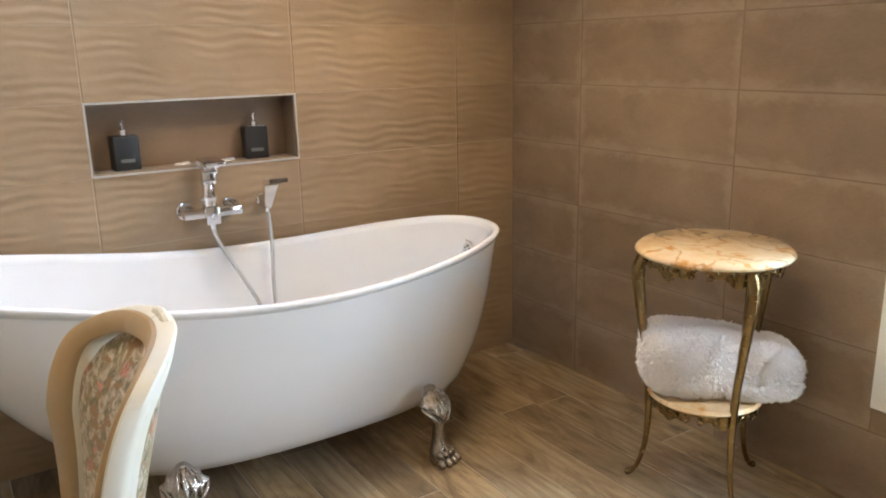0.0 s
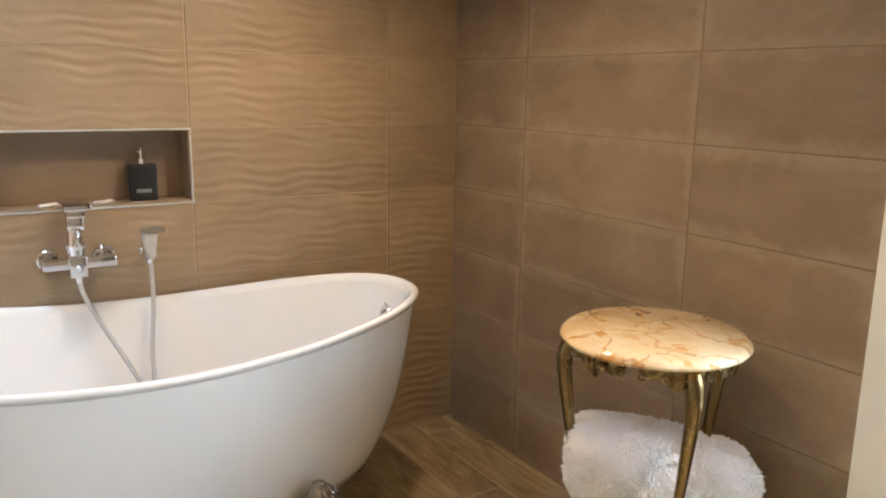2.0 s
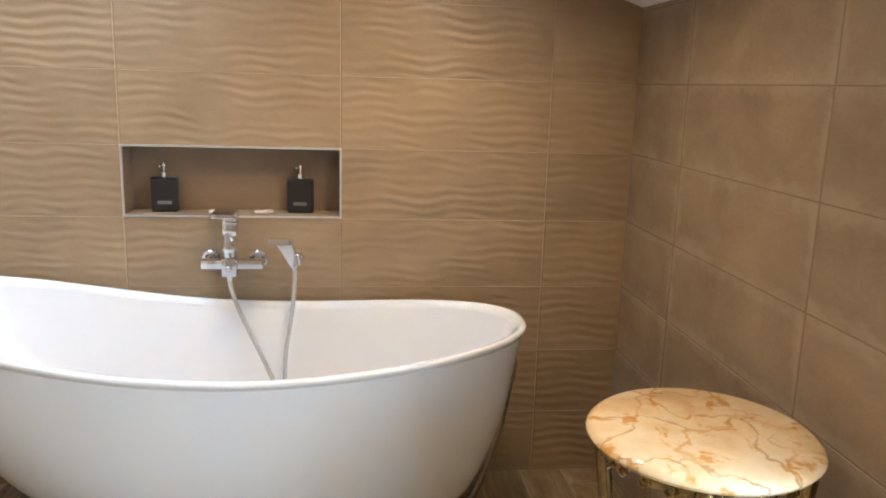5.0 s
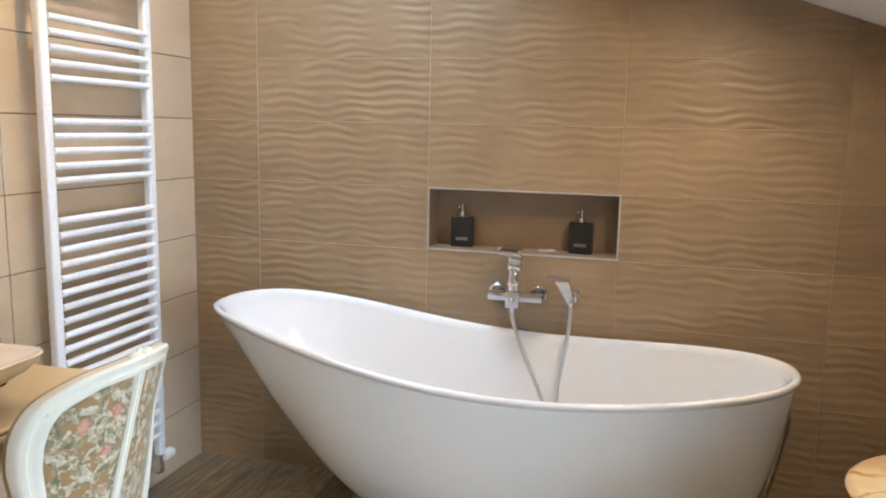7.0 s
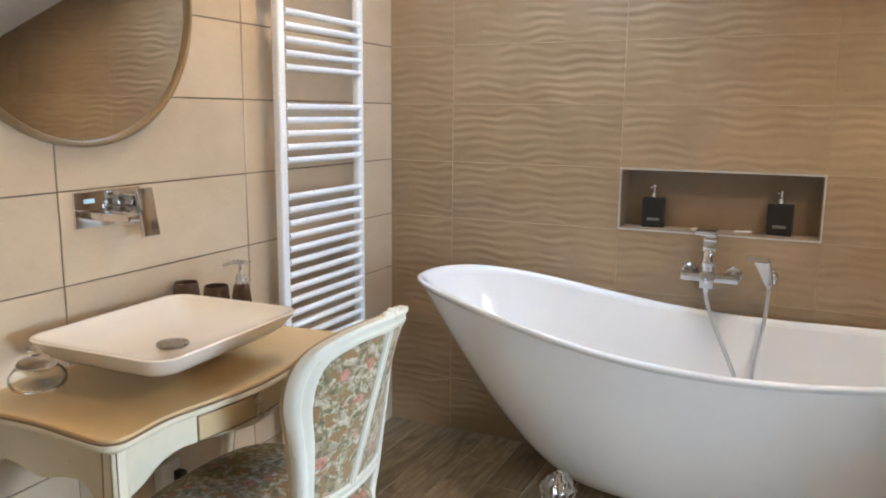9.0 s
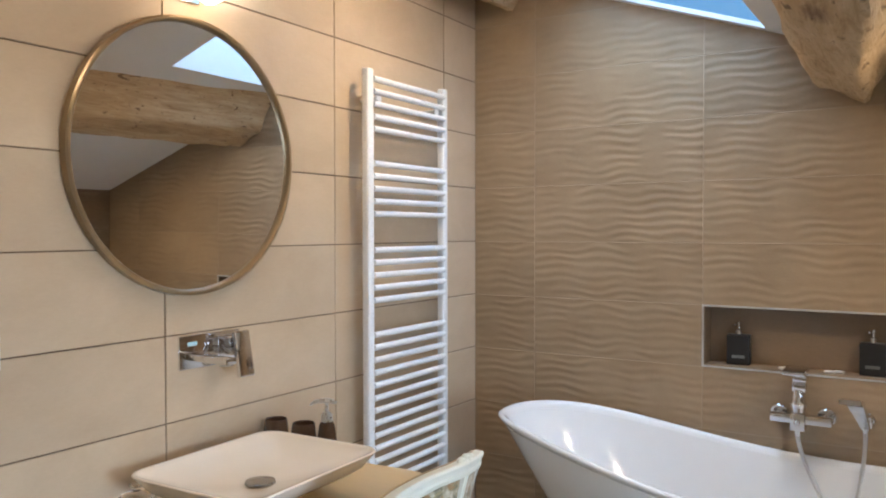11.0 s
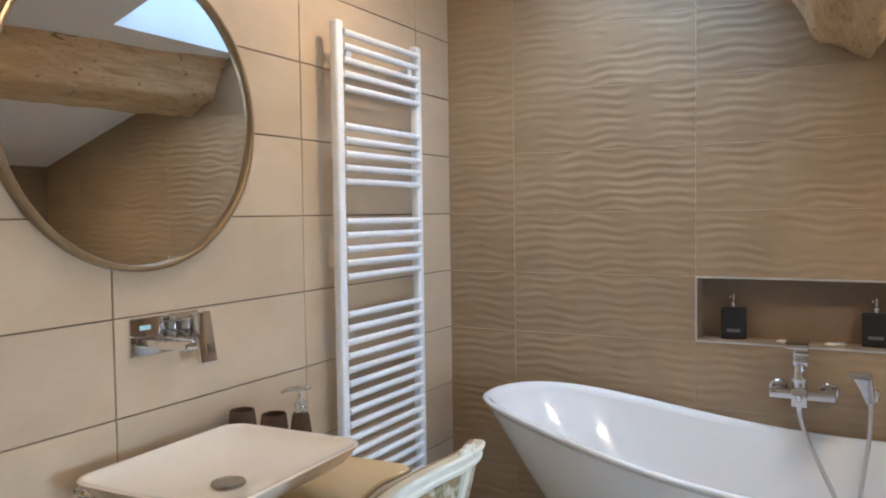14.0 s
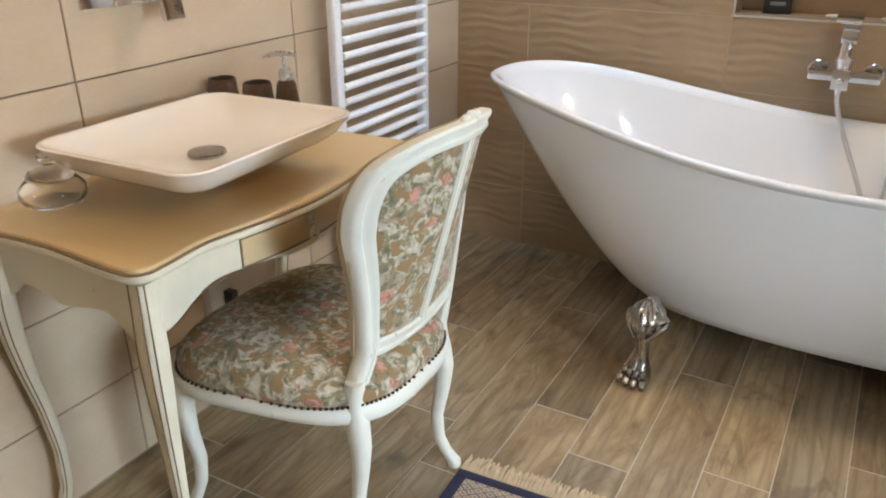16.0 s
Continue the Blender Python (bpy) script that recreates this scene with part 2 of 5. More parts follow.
def glow(name, color, strength):
    m, n, l, b = material(name)
    b.inputs["Base Color"].default_value = (0, 0, 0, 1)
    b.inputs["Roughness"].default_value = 1.0
    b.inputs["Emission Color"].default_value = (*color, 1)
    b.inputs["Emission Strength"].default_value = strength
    return m


GLASS = glass("clear_glass")


# ---- shaping ----
def finish(ob, smooth=True, angle=40):
    me = ob.data
    if smooth:
        me.polygons.foreach_set("use_smooth", [True] * len(me.polygons))
        me.set_sharp_from_angle(angle=radians(angle))
    return ob


def obj(name, bm, mat, parent=None, label="", m=None, smooth=True, angle=40):
    me = bpy.data.meshes.new(name)
    bmesh.ops.recalc_face_normals(bm, faces=bm.faces)
    bm.to_mesh(me)
    bm.free()
    me.materials.append(mat)
    ob = new(name, me)
    finish(ob, smooth, angle)
    if parent is not None:
        ob.parent = parent
    if m is not None:
        ob.matrix_basis = m
    if label:
        ob["label"] = label
    return ob


def part(name, bm, mat, parent, label="", m=None, smooth=True, angle=40):
    return obj(name, bm, mat, parent, label, m, smooth, angle)


def thing(name, m, label, category, group="", kind=""):
    ob = new(name)
    ob.empty_display_size = 0.1
    ob.matrix_basis = m
    return tagged(ob, label, category, group, kind)


def box(x0, x1, y0, y1, z0, z1, bevel=0.0, seg=2, bm=None):
    own = bmesh.new()
    bmesh.ops.create_cube(own, size=1)
    for v in own.verts:
        v.co = Vector((x0 + (v.co.x + 0.5) * (x1 - x0), y0 + (v.co.y + 0.5) * (y1 - y0), z0 + (v.co.z + 0.5) * (z1 - z0)))
    if bevel:
        bmesh.ops.bevel(own, geom=own.edges[:], offset=bevel, segments=seg, affect="EDGES", profile=0.6)
    return own if bm is None else join(bm, own)


def join(bm, other, m=None):
    if m is not None:
        bmesh.ops.transform(other, matrix=m, verts=other.verts)
    me = bpy.data.meshes.new("tmp")
    other.to_mesh(me)
    other.free()
    bm.from_mesh(me)
    bpy.data.meshes.remove(me)
    return bm


def lathe(profile, seg=32, cap=True):
    """A body turned about z from (radius, height) pairs."""
    bm = bmesh.new()
    rings = []
    for r, z in profile:
        if r < 1e-6:
            rings.append([bm.verts.new((0, 0, z))])
        else:
            rings.append([bm.verts.new((r * math.cos(2 * math.pi * i / seg), r * math.sin(2 * math.pi * i / seg), z)) for i in range(seg)])
    for a, b in zip(rings, rings[1:]):
        for i in range(seg):
            j = (i + 1) % seg
            if len(a) == 1 and len(b) == 1:
                continue
            if len(a) == 1:
                bm.faces.new((a[0], b[i], b[j]))
            elif len(b) == 1:
                bm.faces.new((a[i], a[j], b[0]))
            else:
                bm.faces.new((a[i], a[j], b[j], b[i]))
    if cap:
        for r in (rings[0], rings[-1]):
            if len(r) > 2:
                bm.faces.new(r)
    return bm


def loft(rings, closed=True, cap=True):
    """Skins rings of points of equal count."""
    bm = bmesh.new()
    vs = [[bm.verts.new(p) for p in r] for r in rings]
    for a, b in zip(vs, vs[1:]):
        c = len(a)
        for i in range(c if closed else c - 1):
            j = (i + 1) % c
            bm.faces.new((a[i], a[j], b[j], b[i]))
    if cap and closed:
        bm.faces.new(vs[0])
        bm.faces.new(vs[-1])
    return bm


def smooth_path(points, steps=8):
    """Catmull-Rom through the points."""
    p = [Vector(q) for q in points]
    p = [2 * p[0] - p[1], *p, 2 * p[-1] - p[-2]]
    out = []
    for i in range(1, len(p) - 2):
        for k in range(steps):
            t = k / steps
            out.append(0.5 * ((2 * p[i]) + (p[i + 1] - p[i - 1]) * t + (2 * p[i - 1] - 5 * p[i] + 4 * p[i + 1] - p[i + 2]) * t * t + (3 * p[i] - p[i - 1] - 3 * p[i + 1] + p[i + 2]) * t ** 3))
    out.append(p[-2])
    return out


def tube(points, radius, seg=10, steps=8, section=None, curved=True):
    """A pipe, or with a section of (u, v) points a moulding, along a path; radius may be a list along it."""
    path = smooth_path(points, steps) if curved else [Vector(q) for q in points]
    n = len(path)
    rad = [radius] * n if not hasattr(radius, "__len__") else list(np.interp(np.linspace(0, 1, n), np.linspace(0, 1, len(radius)), radius))
    sec = section or [(math.cos(2 * math.pi * i / seg), math.sin(2 * math.pi * i / seg)) for i in range(seg)]
    up = None
    rings = []
    for i, q in enumerate(path):
        d = (path[min(i + 1, n - 1)] - path[max(i - 1, 0)]).normalized()
        if up is None:
            up = Vector((0, 0, 1)) if abs(d.z) < 0.9 else Vector((1, 0, 0))
        up = (up - d * up.dot(d)).normalized()
        side = d.cross(up)
        rings.append([q + (side * u + up * v) * rad[i] for u, v in sec])
    return loft(rings)


def prism(poly, depth, axis, base, bevel=0.0):
    """A flat polygon of (u, v) points pushed out by depth from base along axis: 'x' uses (y, z), 'y' (x, z), 'z' (x, y)."""
    def at(u, v, w):
        return {"x": (w, u, v), "y": (u, w, v), "z": (u, v, w)}[axis]
    n = len(poly)
    c = (sum(p[0] for p in poly) / n, sum(p[1] for p in poly) / n)

    def inset(p):
        dx, dy = p[0] - c[0], p[1] - c[1]
        k = math.hypot(dx, dy) or 1
        return (p[0] - dx / k * bevel * 1.4, p[1] - dy / k * bevel * 1.4)
    sign = 1 if depth > 0 else -1
    rings = [[at(u, v, base) for u, v in poly]]
    if bevel:
        rings.append([at(u, v, base + depth - sign * bevel) for u, v in poly])
        rings.append([at(*inset(p), base + depth) for p in poly])
    else:
        rings.append([at(u, v, base + depth) for u, v in poly])
    return loft(rings)


def clip(poly, f):
    """The part of a convex polygon where f(u, v) >= 0."""
    out = []
    for a, b in zip(poly, poly[1:] + poly[:1]):
        fa, fb = f(*a), f(*b)
        if fa >= 0:
            out.append(a)
        if (fa >= 0) != (fb >= 0):
            t = fa / (fa - fb)
            out.append((a[0] + (b[0] - a[0]) * t, a[1] + (b[1] - a[1]) * t))
    return out


# ---- the room ----
XW, XE, YN, YS = -0.008, 2.872, 0.0, -4.3


NICHE = (1.060, 1.804, 1.015, 1.254)
WIN = (-2.66, -1.745, 0.333, 1.50)


def wall(name, bm, mat, label):
    return tagged(obj(name, bm, mat, smooth=False), label, "wall", kind="structure")


def wall_with_hole(axis, near, far, u0, u1, top0, top1, hole):
    """A wall of four blocks round a hole (u0, u1, v0, v1); its upper edge runs from top0 at u0 to top1 at u1."""
    a, b, c, d = hole
    up = lambda u: top0 + (top1 - top0) * (u - u0) / (u1 - u0)
    bm = bmesh.new()
    for poly in ([(u0, 0), (a, 0), (a, up(a)), (u0, up(u0))], [(b, 0), (u1, 0), (u1, up(u1)), (b, up(b))], [(a, 0), (b, 0), (b, c), (a, c)], [(a, d), (b, d), (b, up(b)), (a, up(a))]):
        join(bm, prism(poly, far - near, axis, near))
    bmesh.ops.remove_doubles(bm, verts=bm.verts, dist=1e-5)
    return bm


DEEP, SET = 0.24, 0.0016
wall_n = wall("wall_north", wall_with_hole("y", YN + SET, YN + DEEP, XW - DEEP, XE + DEEP, roof(XW - DEEP), roof(XE + DEEP), NICHE), GROUT_B, "brown rippled tile wall with a recessed niche")
wall_e = wall("wall_east", wall_with_hole("x", XE + SET, XE + DEEP, YS, YN + THICK, roof(XE), roof(XE), WIN), GROUT_E, "low brown tiled wall beside a window")
wall_w = wall("wall_west", prism([(YS, 0), (YN + THICK, 0), (YN + THICK, roof(XW)), (YS, roof(XW))], -DEEP, "x", XW - 0.0035), GROUT_D, "cream tiled wall with dark joints")
# out of view: closes the room, kept pale to throw fill light back
wall_s = wall("wall_south", prism([(XW - DEEP, 0), (XE + DEEP, 0), (XE + DEEP, roof(XE + DEEP)), (XW - DEEP, roof(XW - DEEP))], -0.2, "y", YS), BEYOND, "plain pale wall, unseen, closes the room and bounces light")
floor = tagged(obj("floor", box(XW - DEEP, XE + DEEP, YS - 0.2, YN + DEEP, -0.2, -0.0012), GROUT_F, smooth=False), "wood-look plank tile floor", "floor", kind="structure")

# ceiling: a sloping slab with a roof window near the north wall
SKYX, SKYY = (0.545, 1.296), (-0.745, -0.05)


def slab():
    x0, x1, y0, y1 = XW - DEEP, XE + DEEP, YS - 0.2, YN + DEEP
    bm = bmesh.new()
    for ax, bx, ay, by, h in ((x0, SKYX[0], y0, y1, 0.26), (SKYX[1], x1, y0, y1, 0.26), (SKYX[0], SKYX[1], y0, SKYY[0], 0.26), (SKYX[0], SKYX[1], SKYY[1], y1, 0.02)):
        join(bm, loft([[(ax, ay, roof(ax)), (bx, ay, roof(bx)), (bx, by, roof(bx)), (ax, by, roof(ax))],
                       [(ax, ay, roof(ax) + h), (bx, ay, roof(bx) + h), (bx, by, roof(bx) + h), (ax, by, roof(ax) + h)]]))
    bmesh.ops.remove_doubles(bm, verts=bm.verts, dist=1e-5)
    return bm


ceiling = tagged(obj("ceiling", slab(), PAINT, smooth=False), "white painted sloping ceiling with a roof window", "ceiling", kind="structure")
rw = thing("window_2", pose(0, 0, 0), "roof window set deep in the sloping ceiling", "window", kind="structure")
y_end = YN + DEEP
sx0, sx1 = SKYX[0] + 0.002, SKYX[1] - 0.002
part("pane", loft([[(x, y, roof(x) + h) for x, y in ((sx0, SKYY[0] + 0.002), (sx1, SKYY[0] + 0.002), (sx1, y_end - 0.006), (sx0, y_end - 0.006))] for h in (0.235, 0.239)]), GLASS, rw, smooth=False).visible_shadow = False
part("pane", loft([[(sx0, y, roof(sx0) + 0.022), (sx1, y, roof(sx1) + 0.022), (sx1, y, roof(sx1) + 0.239), (sx0, y, roof(sx0) + 0.239)] for y in (y_end - 0.005, y_end - 0.001)]), GLASS, rw, "upright lower pane", smooth=False).visible_shadow = False


tagged(obj("backdrop", box(-7, 8, 3.2, 3.3, 1.0, 9.0), glow("clear_blue_sky", (0.17, 0.47, 0.86), 1.1), smooth=False), "clear blue sky outside the roof window", "sky", kind="structure")


# ---- beams ----
def beam(name, rings, label, seed):
    """A hewn purlin through four-cornered sections, with uneven waney edges."""
    rnd = random.Random(seed)
    full = []
    steps = 26
    for k in range(len(rings) - 1):
        for s in range(steps + (k == len(rings) - 2)):
            t = s / steps
            q = [Vector(a).lerp(Vector(b), t) for a, b in zip(rings[k], rings[k + 1])]
            ring = []
            for i in range(4):
                a, b = q[i], q[(i + 1) % 4]
                for u in (0.07, 0.3, 0.5, 0.7, 0.93):
                    p = a.lerp(b, u)
                    w = noise.noise_vector(Vector((p.x * 9 + seed, p.y * 3.2, p.z * 9))) * 0.018 + noise.noise_vector(Vector((p.x * 22, p.y * 9 + seed, p.z * 22))) * 0.008
                    ring.append(p + Vector((w.x, 0, w.z)))
            full.append(ring)
    return tagged(obj(name, loft(full), TIMBER, angle=55), label, "beam", kind="structure")


def rise(x):
    return roof(x) + 0.03


beam("beam_east", [[(1.345, 0.05, rise(1.345)), (1.452, 0.05, 2.105), (1.641, 0.05, 2.020), (1.735, 0.05, rise(1.735))],
                   [(1.45, -1.1, rise(1.45)), (1.53, -1.1, 2.06), (1.70, -1.1, 1.99), (1.80, -1.1, rise(1.80))],
                   [(1.545, -2.0, rise(1.545)), (1.60, -2.0, 2.06), (1.765, -2.0, 1.97), (1.86, -2.0, rise(1.86))],
                   [(1.55, YS, rise(1.55)), (1.60, YS, 2.05), (1.79, YS, 1.97), (1.88, YS, rise(1.88))]],
     "thick old timber purlin with pale flecked grain under the ceiling", 3)
beam("beam_west", [[(-0.06, 0.05, rise(-0.06)), (-0.03, 0.05, 2.72), (0.180, 0.05, 2.563), (0.265, 0.05, rise(0.265))],
                   [(-0.04, -0.7, rise(-0.04)), (-0.02, -0.7, 2.72), (0.215, -0.7, 2.548), (0.385, -0.7, rise(0.385))],
                   [(-0.04, -1.6, rise(-0.04)), (-0.02, -1.6, 2.73), (0.285, -1.6, 2.532), (0.50, -1.6, rise(0.50))],
                   [(-0.04, YS, rise(-0.04)), (-0.02, YS, 2.73), (0.36, YS, 2.525), (0.58, YS, rise(0.58))]],
     "old timber purlin along the top of the cream tiled wall", 8)


# ---- niche lining, window, downlights ----
def frame_bars(u0, u1, v0, v1, w, axis, base, depth, bevel=0.0):
    """Four bars round an opening, as separate bodies: left, right, bottom, top."""
    return [prism(p, depth, axis, base, bevel) for p in (
        [(u0 - w, v0 - w), (u0, v0 - w), (u0, v1 + w), (u0 - w, v1 + w)], [(u1, v0 - w), (u1 + w, v0 - w), (u1 + w, v1 + w), (u1, v1 + w)],
        [(u0, v0 - w), (u1, v0 - w), (u1, v0), (u0, v0)], [(u0, v1), (u1, v1), (u1, v1 + w), (u0, v1 + w)])]


n0, n1, n2, n3 = NICHE
TRIM = plain("satin_steel_trim", (0.60, 0.58, 0.54), 0.5, 0.7, 0.03)
niche = thing("niche_lining", pose(0, 0, 0), "shallow wall niche lined with brown tile and edged in steel", "niche", kind="structure")
# wall tile darkened for back, sides and top: the recess's shade in the colour
NICHE_SHADED_TILE = tile_material("niche_shaded_tile", (0.17, 0.115, 0.07), (0.26, 0.18, 0.112), 0.45)
part("back_tile", box(n0, n1, 0.105, 0.115, n2, n3), NICHE_SHADED_TILE, niche, smooth=False)
part("base_tile", box(n0, n1, 0.004, 0.105, n2 - 0.004, n2 + 0.004), TILE_N, niche, smooth=False)
part("top_tile", box(n0, n1, 0.004, 0.105, n3 - 0.004, n3 + 0.004), NICHE_SHADED_TILE, niche, smooth=False)
part("side_tile", box(n0 - 0.004, n0 + 0.004, 0.004, 0.105, n2 + 0.004, n3 - 0.004), NICHE_SHADED_TILE, niche, smooth=False)
part("side_tile", box(n1 - 0.004, n1 + 0.004, 0.004, 0.105, n2 + 0.004, n3 - 0.004), NICHE_SHADED_TILE, niche, smooth=False)
for bar in frame_bars(n0, n1, n2, n3, 0.0065, "y", 0.006, -0.010, 0.0015):
    part("edge_trim", bar, TRIM, niche, "brushed steel edge trim", smooth=False)

WHITE_PVC = plain("white_window_lacquer", (0.80, 0.80, 0.78), 0.35, vary=0.02)
win = thing("window_1", pose(0, 0, 0), "white framed casement window low in the brown wall", "window", kind="structure")
w0, w1, w2, w3 = WIN
for bar in frame_bars(w0 + 0.052, w1 - 0.052, w2 + 0.052, w3 - 0.052, 0.05, "x", XE + 0.045, -0.062, 0.004):
    part("window_frame", bar, WHITE_PVC, win, smooth=False)
for bar in frame_bars(w0 + 0.118, w1 - 0.118, w2 + 0.118, w3 - 0.118, 0.072, "x", XE + 0.040, -0.075, 0.007):
    part("sash", bar, WHITE_PVC, win, smooth=False)
part("pane", box(XE + 0.008, XE + 0.014, w0 + 0.118, w1 - 0.118, w2 + 0.118, w3 - 0.118), GLASS, win, smooth=False).visible_shadow = False
rose = part("handle", box(XE - 0.047, XE - 0.0355, w1 - 0.098, w1 - 0.070, 0.88, 0.95, 0.004), WHITE_PVC, win, "white window handle")
part("lever", tube([(XE - 0.047, w1 - 0.084, 0.915), (XE - 0.075, w1 - 0.084, 0.915), (XE - 0.080, w1 - 0.098, 0.912), (XE - 0.078, w1 - 0.19, 0.895)], [0.009, 0.009, 0.010, 0.007]), WHITE_PVC, rose)
for name, b in (("reveal", box(XE + 0.046, XE + DEEP, w1 - 0.002, w1 + 0.002, w2, w3)), ("reveal", box(XE + 0.046, XE + DEEP, w0 - 0.002, w0 + 0.002, w2, w3)),
                ("sill", box(XE + 0.046, XE + DEEP, w0, w1, w2 - 0.002, w2 + 0.004)), ("lintel", box(XE + 0.046, XE + DEEP, w0, w1, w3 - 0.004, w3 + 0.002))):
    part(name, b, PAINT, win, smooth=False)

BULB = glow("warm_lamp_face", (1.0, 0.84, 0.62), 14.0)
SLOPE = math.degrees(math.atan(0.35))
first_spot = None
# the two southern fixtures are unseen too, put where the added lamps sit
for sx, sy in SPOTS:
    m = pose(sx, sy, roof(sx), 0, SLOPE, 0)
    if first_spot:
        copy_thing(first_spot, m)
        continue
    first_spot = thing("downlight", m, "small round recessed downlight in the white ceiling, southern two unseen and added", "downlight", "downlights in the ceiling")
    part("ring", lathe([(0.026, -0.001), (0.028, -0.006), (0.040, -0.005), (0.042, 0.002), (0.026, 0.002)], 28, cap=False), RAD, first_spot)
    part("lamp_face", lathe([(0, -0.003), (0.026, -0.003), (0.026, -0.001), (0, -0.001)], 24, cap=False), BULB, first_spot, "glowing lamp face")


# ---- bathtub ----
CAST = plain("cast_nickel", (0.40, 0.37, 0.335), 0.22, 1.0, 0.2, 40, relief=0.25, relief_scale=70)
TUB_X, TUB_R, TUB_Y = (0.380, 2.398), 0.401, -0.414
RIM = np.polyfit([0.37, 0.5, 0.65, 0.8, 0.95, 1.1, 1.25, 1.4, 1.6, 1.8, 2.0, 2.2, 2.4], [0.842, 0.838, 0.822, 0.797, 0.767, 0.741, 0.722, 0.710, 0.704, 0.709, 0.722, 0.740, 0.756], 5)


def tub_ring(s, inner=0.0, lift=0.0, floor_z=0.163):
    """One level of the tub: s runs from its base to its rim; inner sets the ring in by the wall's thickness."""
    e = s ** 0.85
    west = 0.92 + (TUB_X[0] - 0.92) * e + inner
    east = 2.235 + (TUB_X[1] - 2.235) * (0.84 * (1 - (1 - s) ** 2.3) + 0.16 * s ** 5) - inner
    half = 0.245 + (TUB_R - 0.245) * (1 - (1 - s) ** 1.7) * 0.86 + (TUB_R - 0.245) * 0.14 * s ** 6 - inner
    cx, hx = (west + east) / 2, (east - west) / 2
    n = 2.35 if not inner else 2.3
    ring = []
    for i in range(96):
        a = 2 * math.pi * i / 96
        c, q = math.cos(a), math.sin(a)
        x = cx + hx * math.copysign(abs(c) ** (2 / n), c)
        y = TUB_Y + half * math.copysign(abs(q) ** (2 / n), q)
        top = float(np.polyval(RIM, min(max(x, 0.37), 2.4)))
        ring.append((x, y, floor_z + (top - floor_z) * s + lift))
    return ring


def scaled(ring, k, z):
    cx = sum(p[0] for p in ring) / len(ring)
    return [(cx + (p[0] - cx) * k, TUB_Y + (p[1] - TUB_Y) * k, z) for p in ring]


tub = thing("bathtub", pose(0, 0, 0), "white freestanding slipper bathtub on chrome claw feet", "bathtub")
outer = [scaled(tub_ring(0), 0.55, 0.145), scaled(tub_ring(0), 0.86, 0.149), scaled(tub_ring(0), 0.965, 0.161)]
outer += [[(p[0], p[1], p[2] + 0.018 * (1 - s) ** 3) for p in tub_ring(s)] for s in (0.035, 0.10, 0.18, 0.28, 0.38, 0.48, 0.58, 0.68, 0.78, 0.86, 0.925, 0.96)]
shell = loft(outer, cap=False)
shell.verts.ensure_lookup_table()
shell.faces.new(shell.verts[:96])
part("outer_shell", shell, ENAMEL, tub, angle=80)
lip = [tub_ring(0.955, 0.0005), tub_ring(0.972, -0.006), tub_ring(0.985, -0.009), tub_ring(0.995, -0.008), tub_ring(1.0, -0.003, 0.002), tub_ring(1.0, 0.006, 0.004), tub_ring(1.0, 0.014, 0.002), tub_ring(0.99, 0.021), tub_ring(0.965, 0.025)]
part("rim", loft(lip, cap=False), ENAMEL, tub, "rounded white rim", angle=80)
inner = [tub_ring(s, 0.025 + 0.018 * (1 - s), floor_z=0.175) for s in (0.963, 0.9, 0.8, 0.7, 0.6, 0.5, 0.4, 0.3, 0.2, 0.12, 0.06, 0.025)]
inner += [scaled(tub_ring(0, 0.043), k, z) for k, z in ((0.95, 0.176), (0.85, 0.170), (0.6, 0.167), (0.3, 0.166))]
part("inner_bowl", loft(inner, cap=False), ENAMEL, tub, angle=80)


def disc(r, h, m, seg=28, edge=0.003):
    bm = lathe([(0, 0), (r, 0), (r, h - edge), (r - edge, h), (0, h)], seg, cap=False)
    bmesh.ops.transform(bm, matrix=m, verts=bm.verts)
    return bm


over = part("overflow_cover", disc(0.034, 0.010, pose(2.325, TUB_Y, 0.645, 0, -78, 0)), CHROME, tub, "round chrome overflow cover")
for k in range(5):
    part("slot", disc(0.0042, 0.003, pose(2.325, TUB_Y, 0.645, 0, -78, 0) @ pose(0.014 * math.cos(k * 1.257), 0.014 * math.sin(k * 1.257), 0.0095), 12, 0.001), plain("dark_slot", (0.02, 0.02, 0.02), 0.6), over)
part("waste_pipe", tube([(2.358, TUB_Y + 0.06, 0.64), (2.382, TUB_Y + 0.06, 0.61), (2.384, TUB_Y + 0.06, 0.55), (2.352, TUB_Y + 0.06, 0.36), (2.298, TUB_Y + 0.06, 0.17), (2.24, TUB_Y + 0.06, 0.07), (2.10, TUB_Y + 0.06, 0.05)], 0.0135, 14), CAST, tub, "chrome waste pipe down the end of the tub")
part("pipe_collar", tube([(2.385, TUB_Y + 0.06, 0.59), (2.380, TUB_Y + 0.06, 0.52)], 0.019, 16, 2), CAST, tub)
part("overflow_elbow", disc(0.034, 0.03, pose(2.352, TUB_Y + 0.06, 0.638, 0, 84, 0)), CAST, tub)
part("floor_drain_pipe", tube([(2.10, TUB_Y, 0.05), (2.10, TUB_Y, 0.0)], 0.022, 14, 2), CHROME, tub)
part("plug", disc(0.032, 0.008, pose(1.62, TUB_Y, 0.168)), CHROME, tub)


def ball(m, x, y, z, rx, ry, rz, turn=0):
    bm = bmesh.new()
    bmesh.ops.create_uvsphere(bm, u_segments=14, v_segments=9, radius=1)
    bmesh.ops.transform(bm, matrix=m @ pose(x, y, z, 0, 0, turn) @ Matrix.Diagonal((rx, ry, rz, 1)), verts=bm.verts)
    return bm


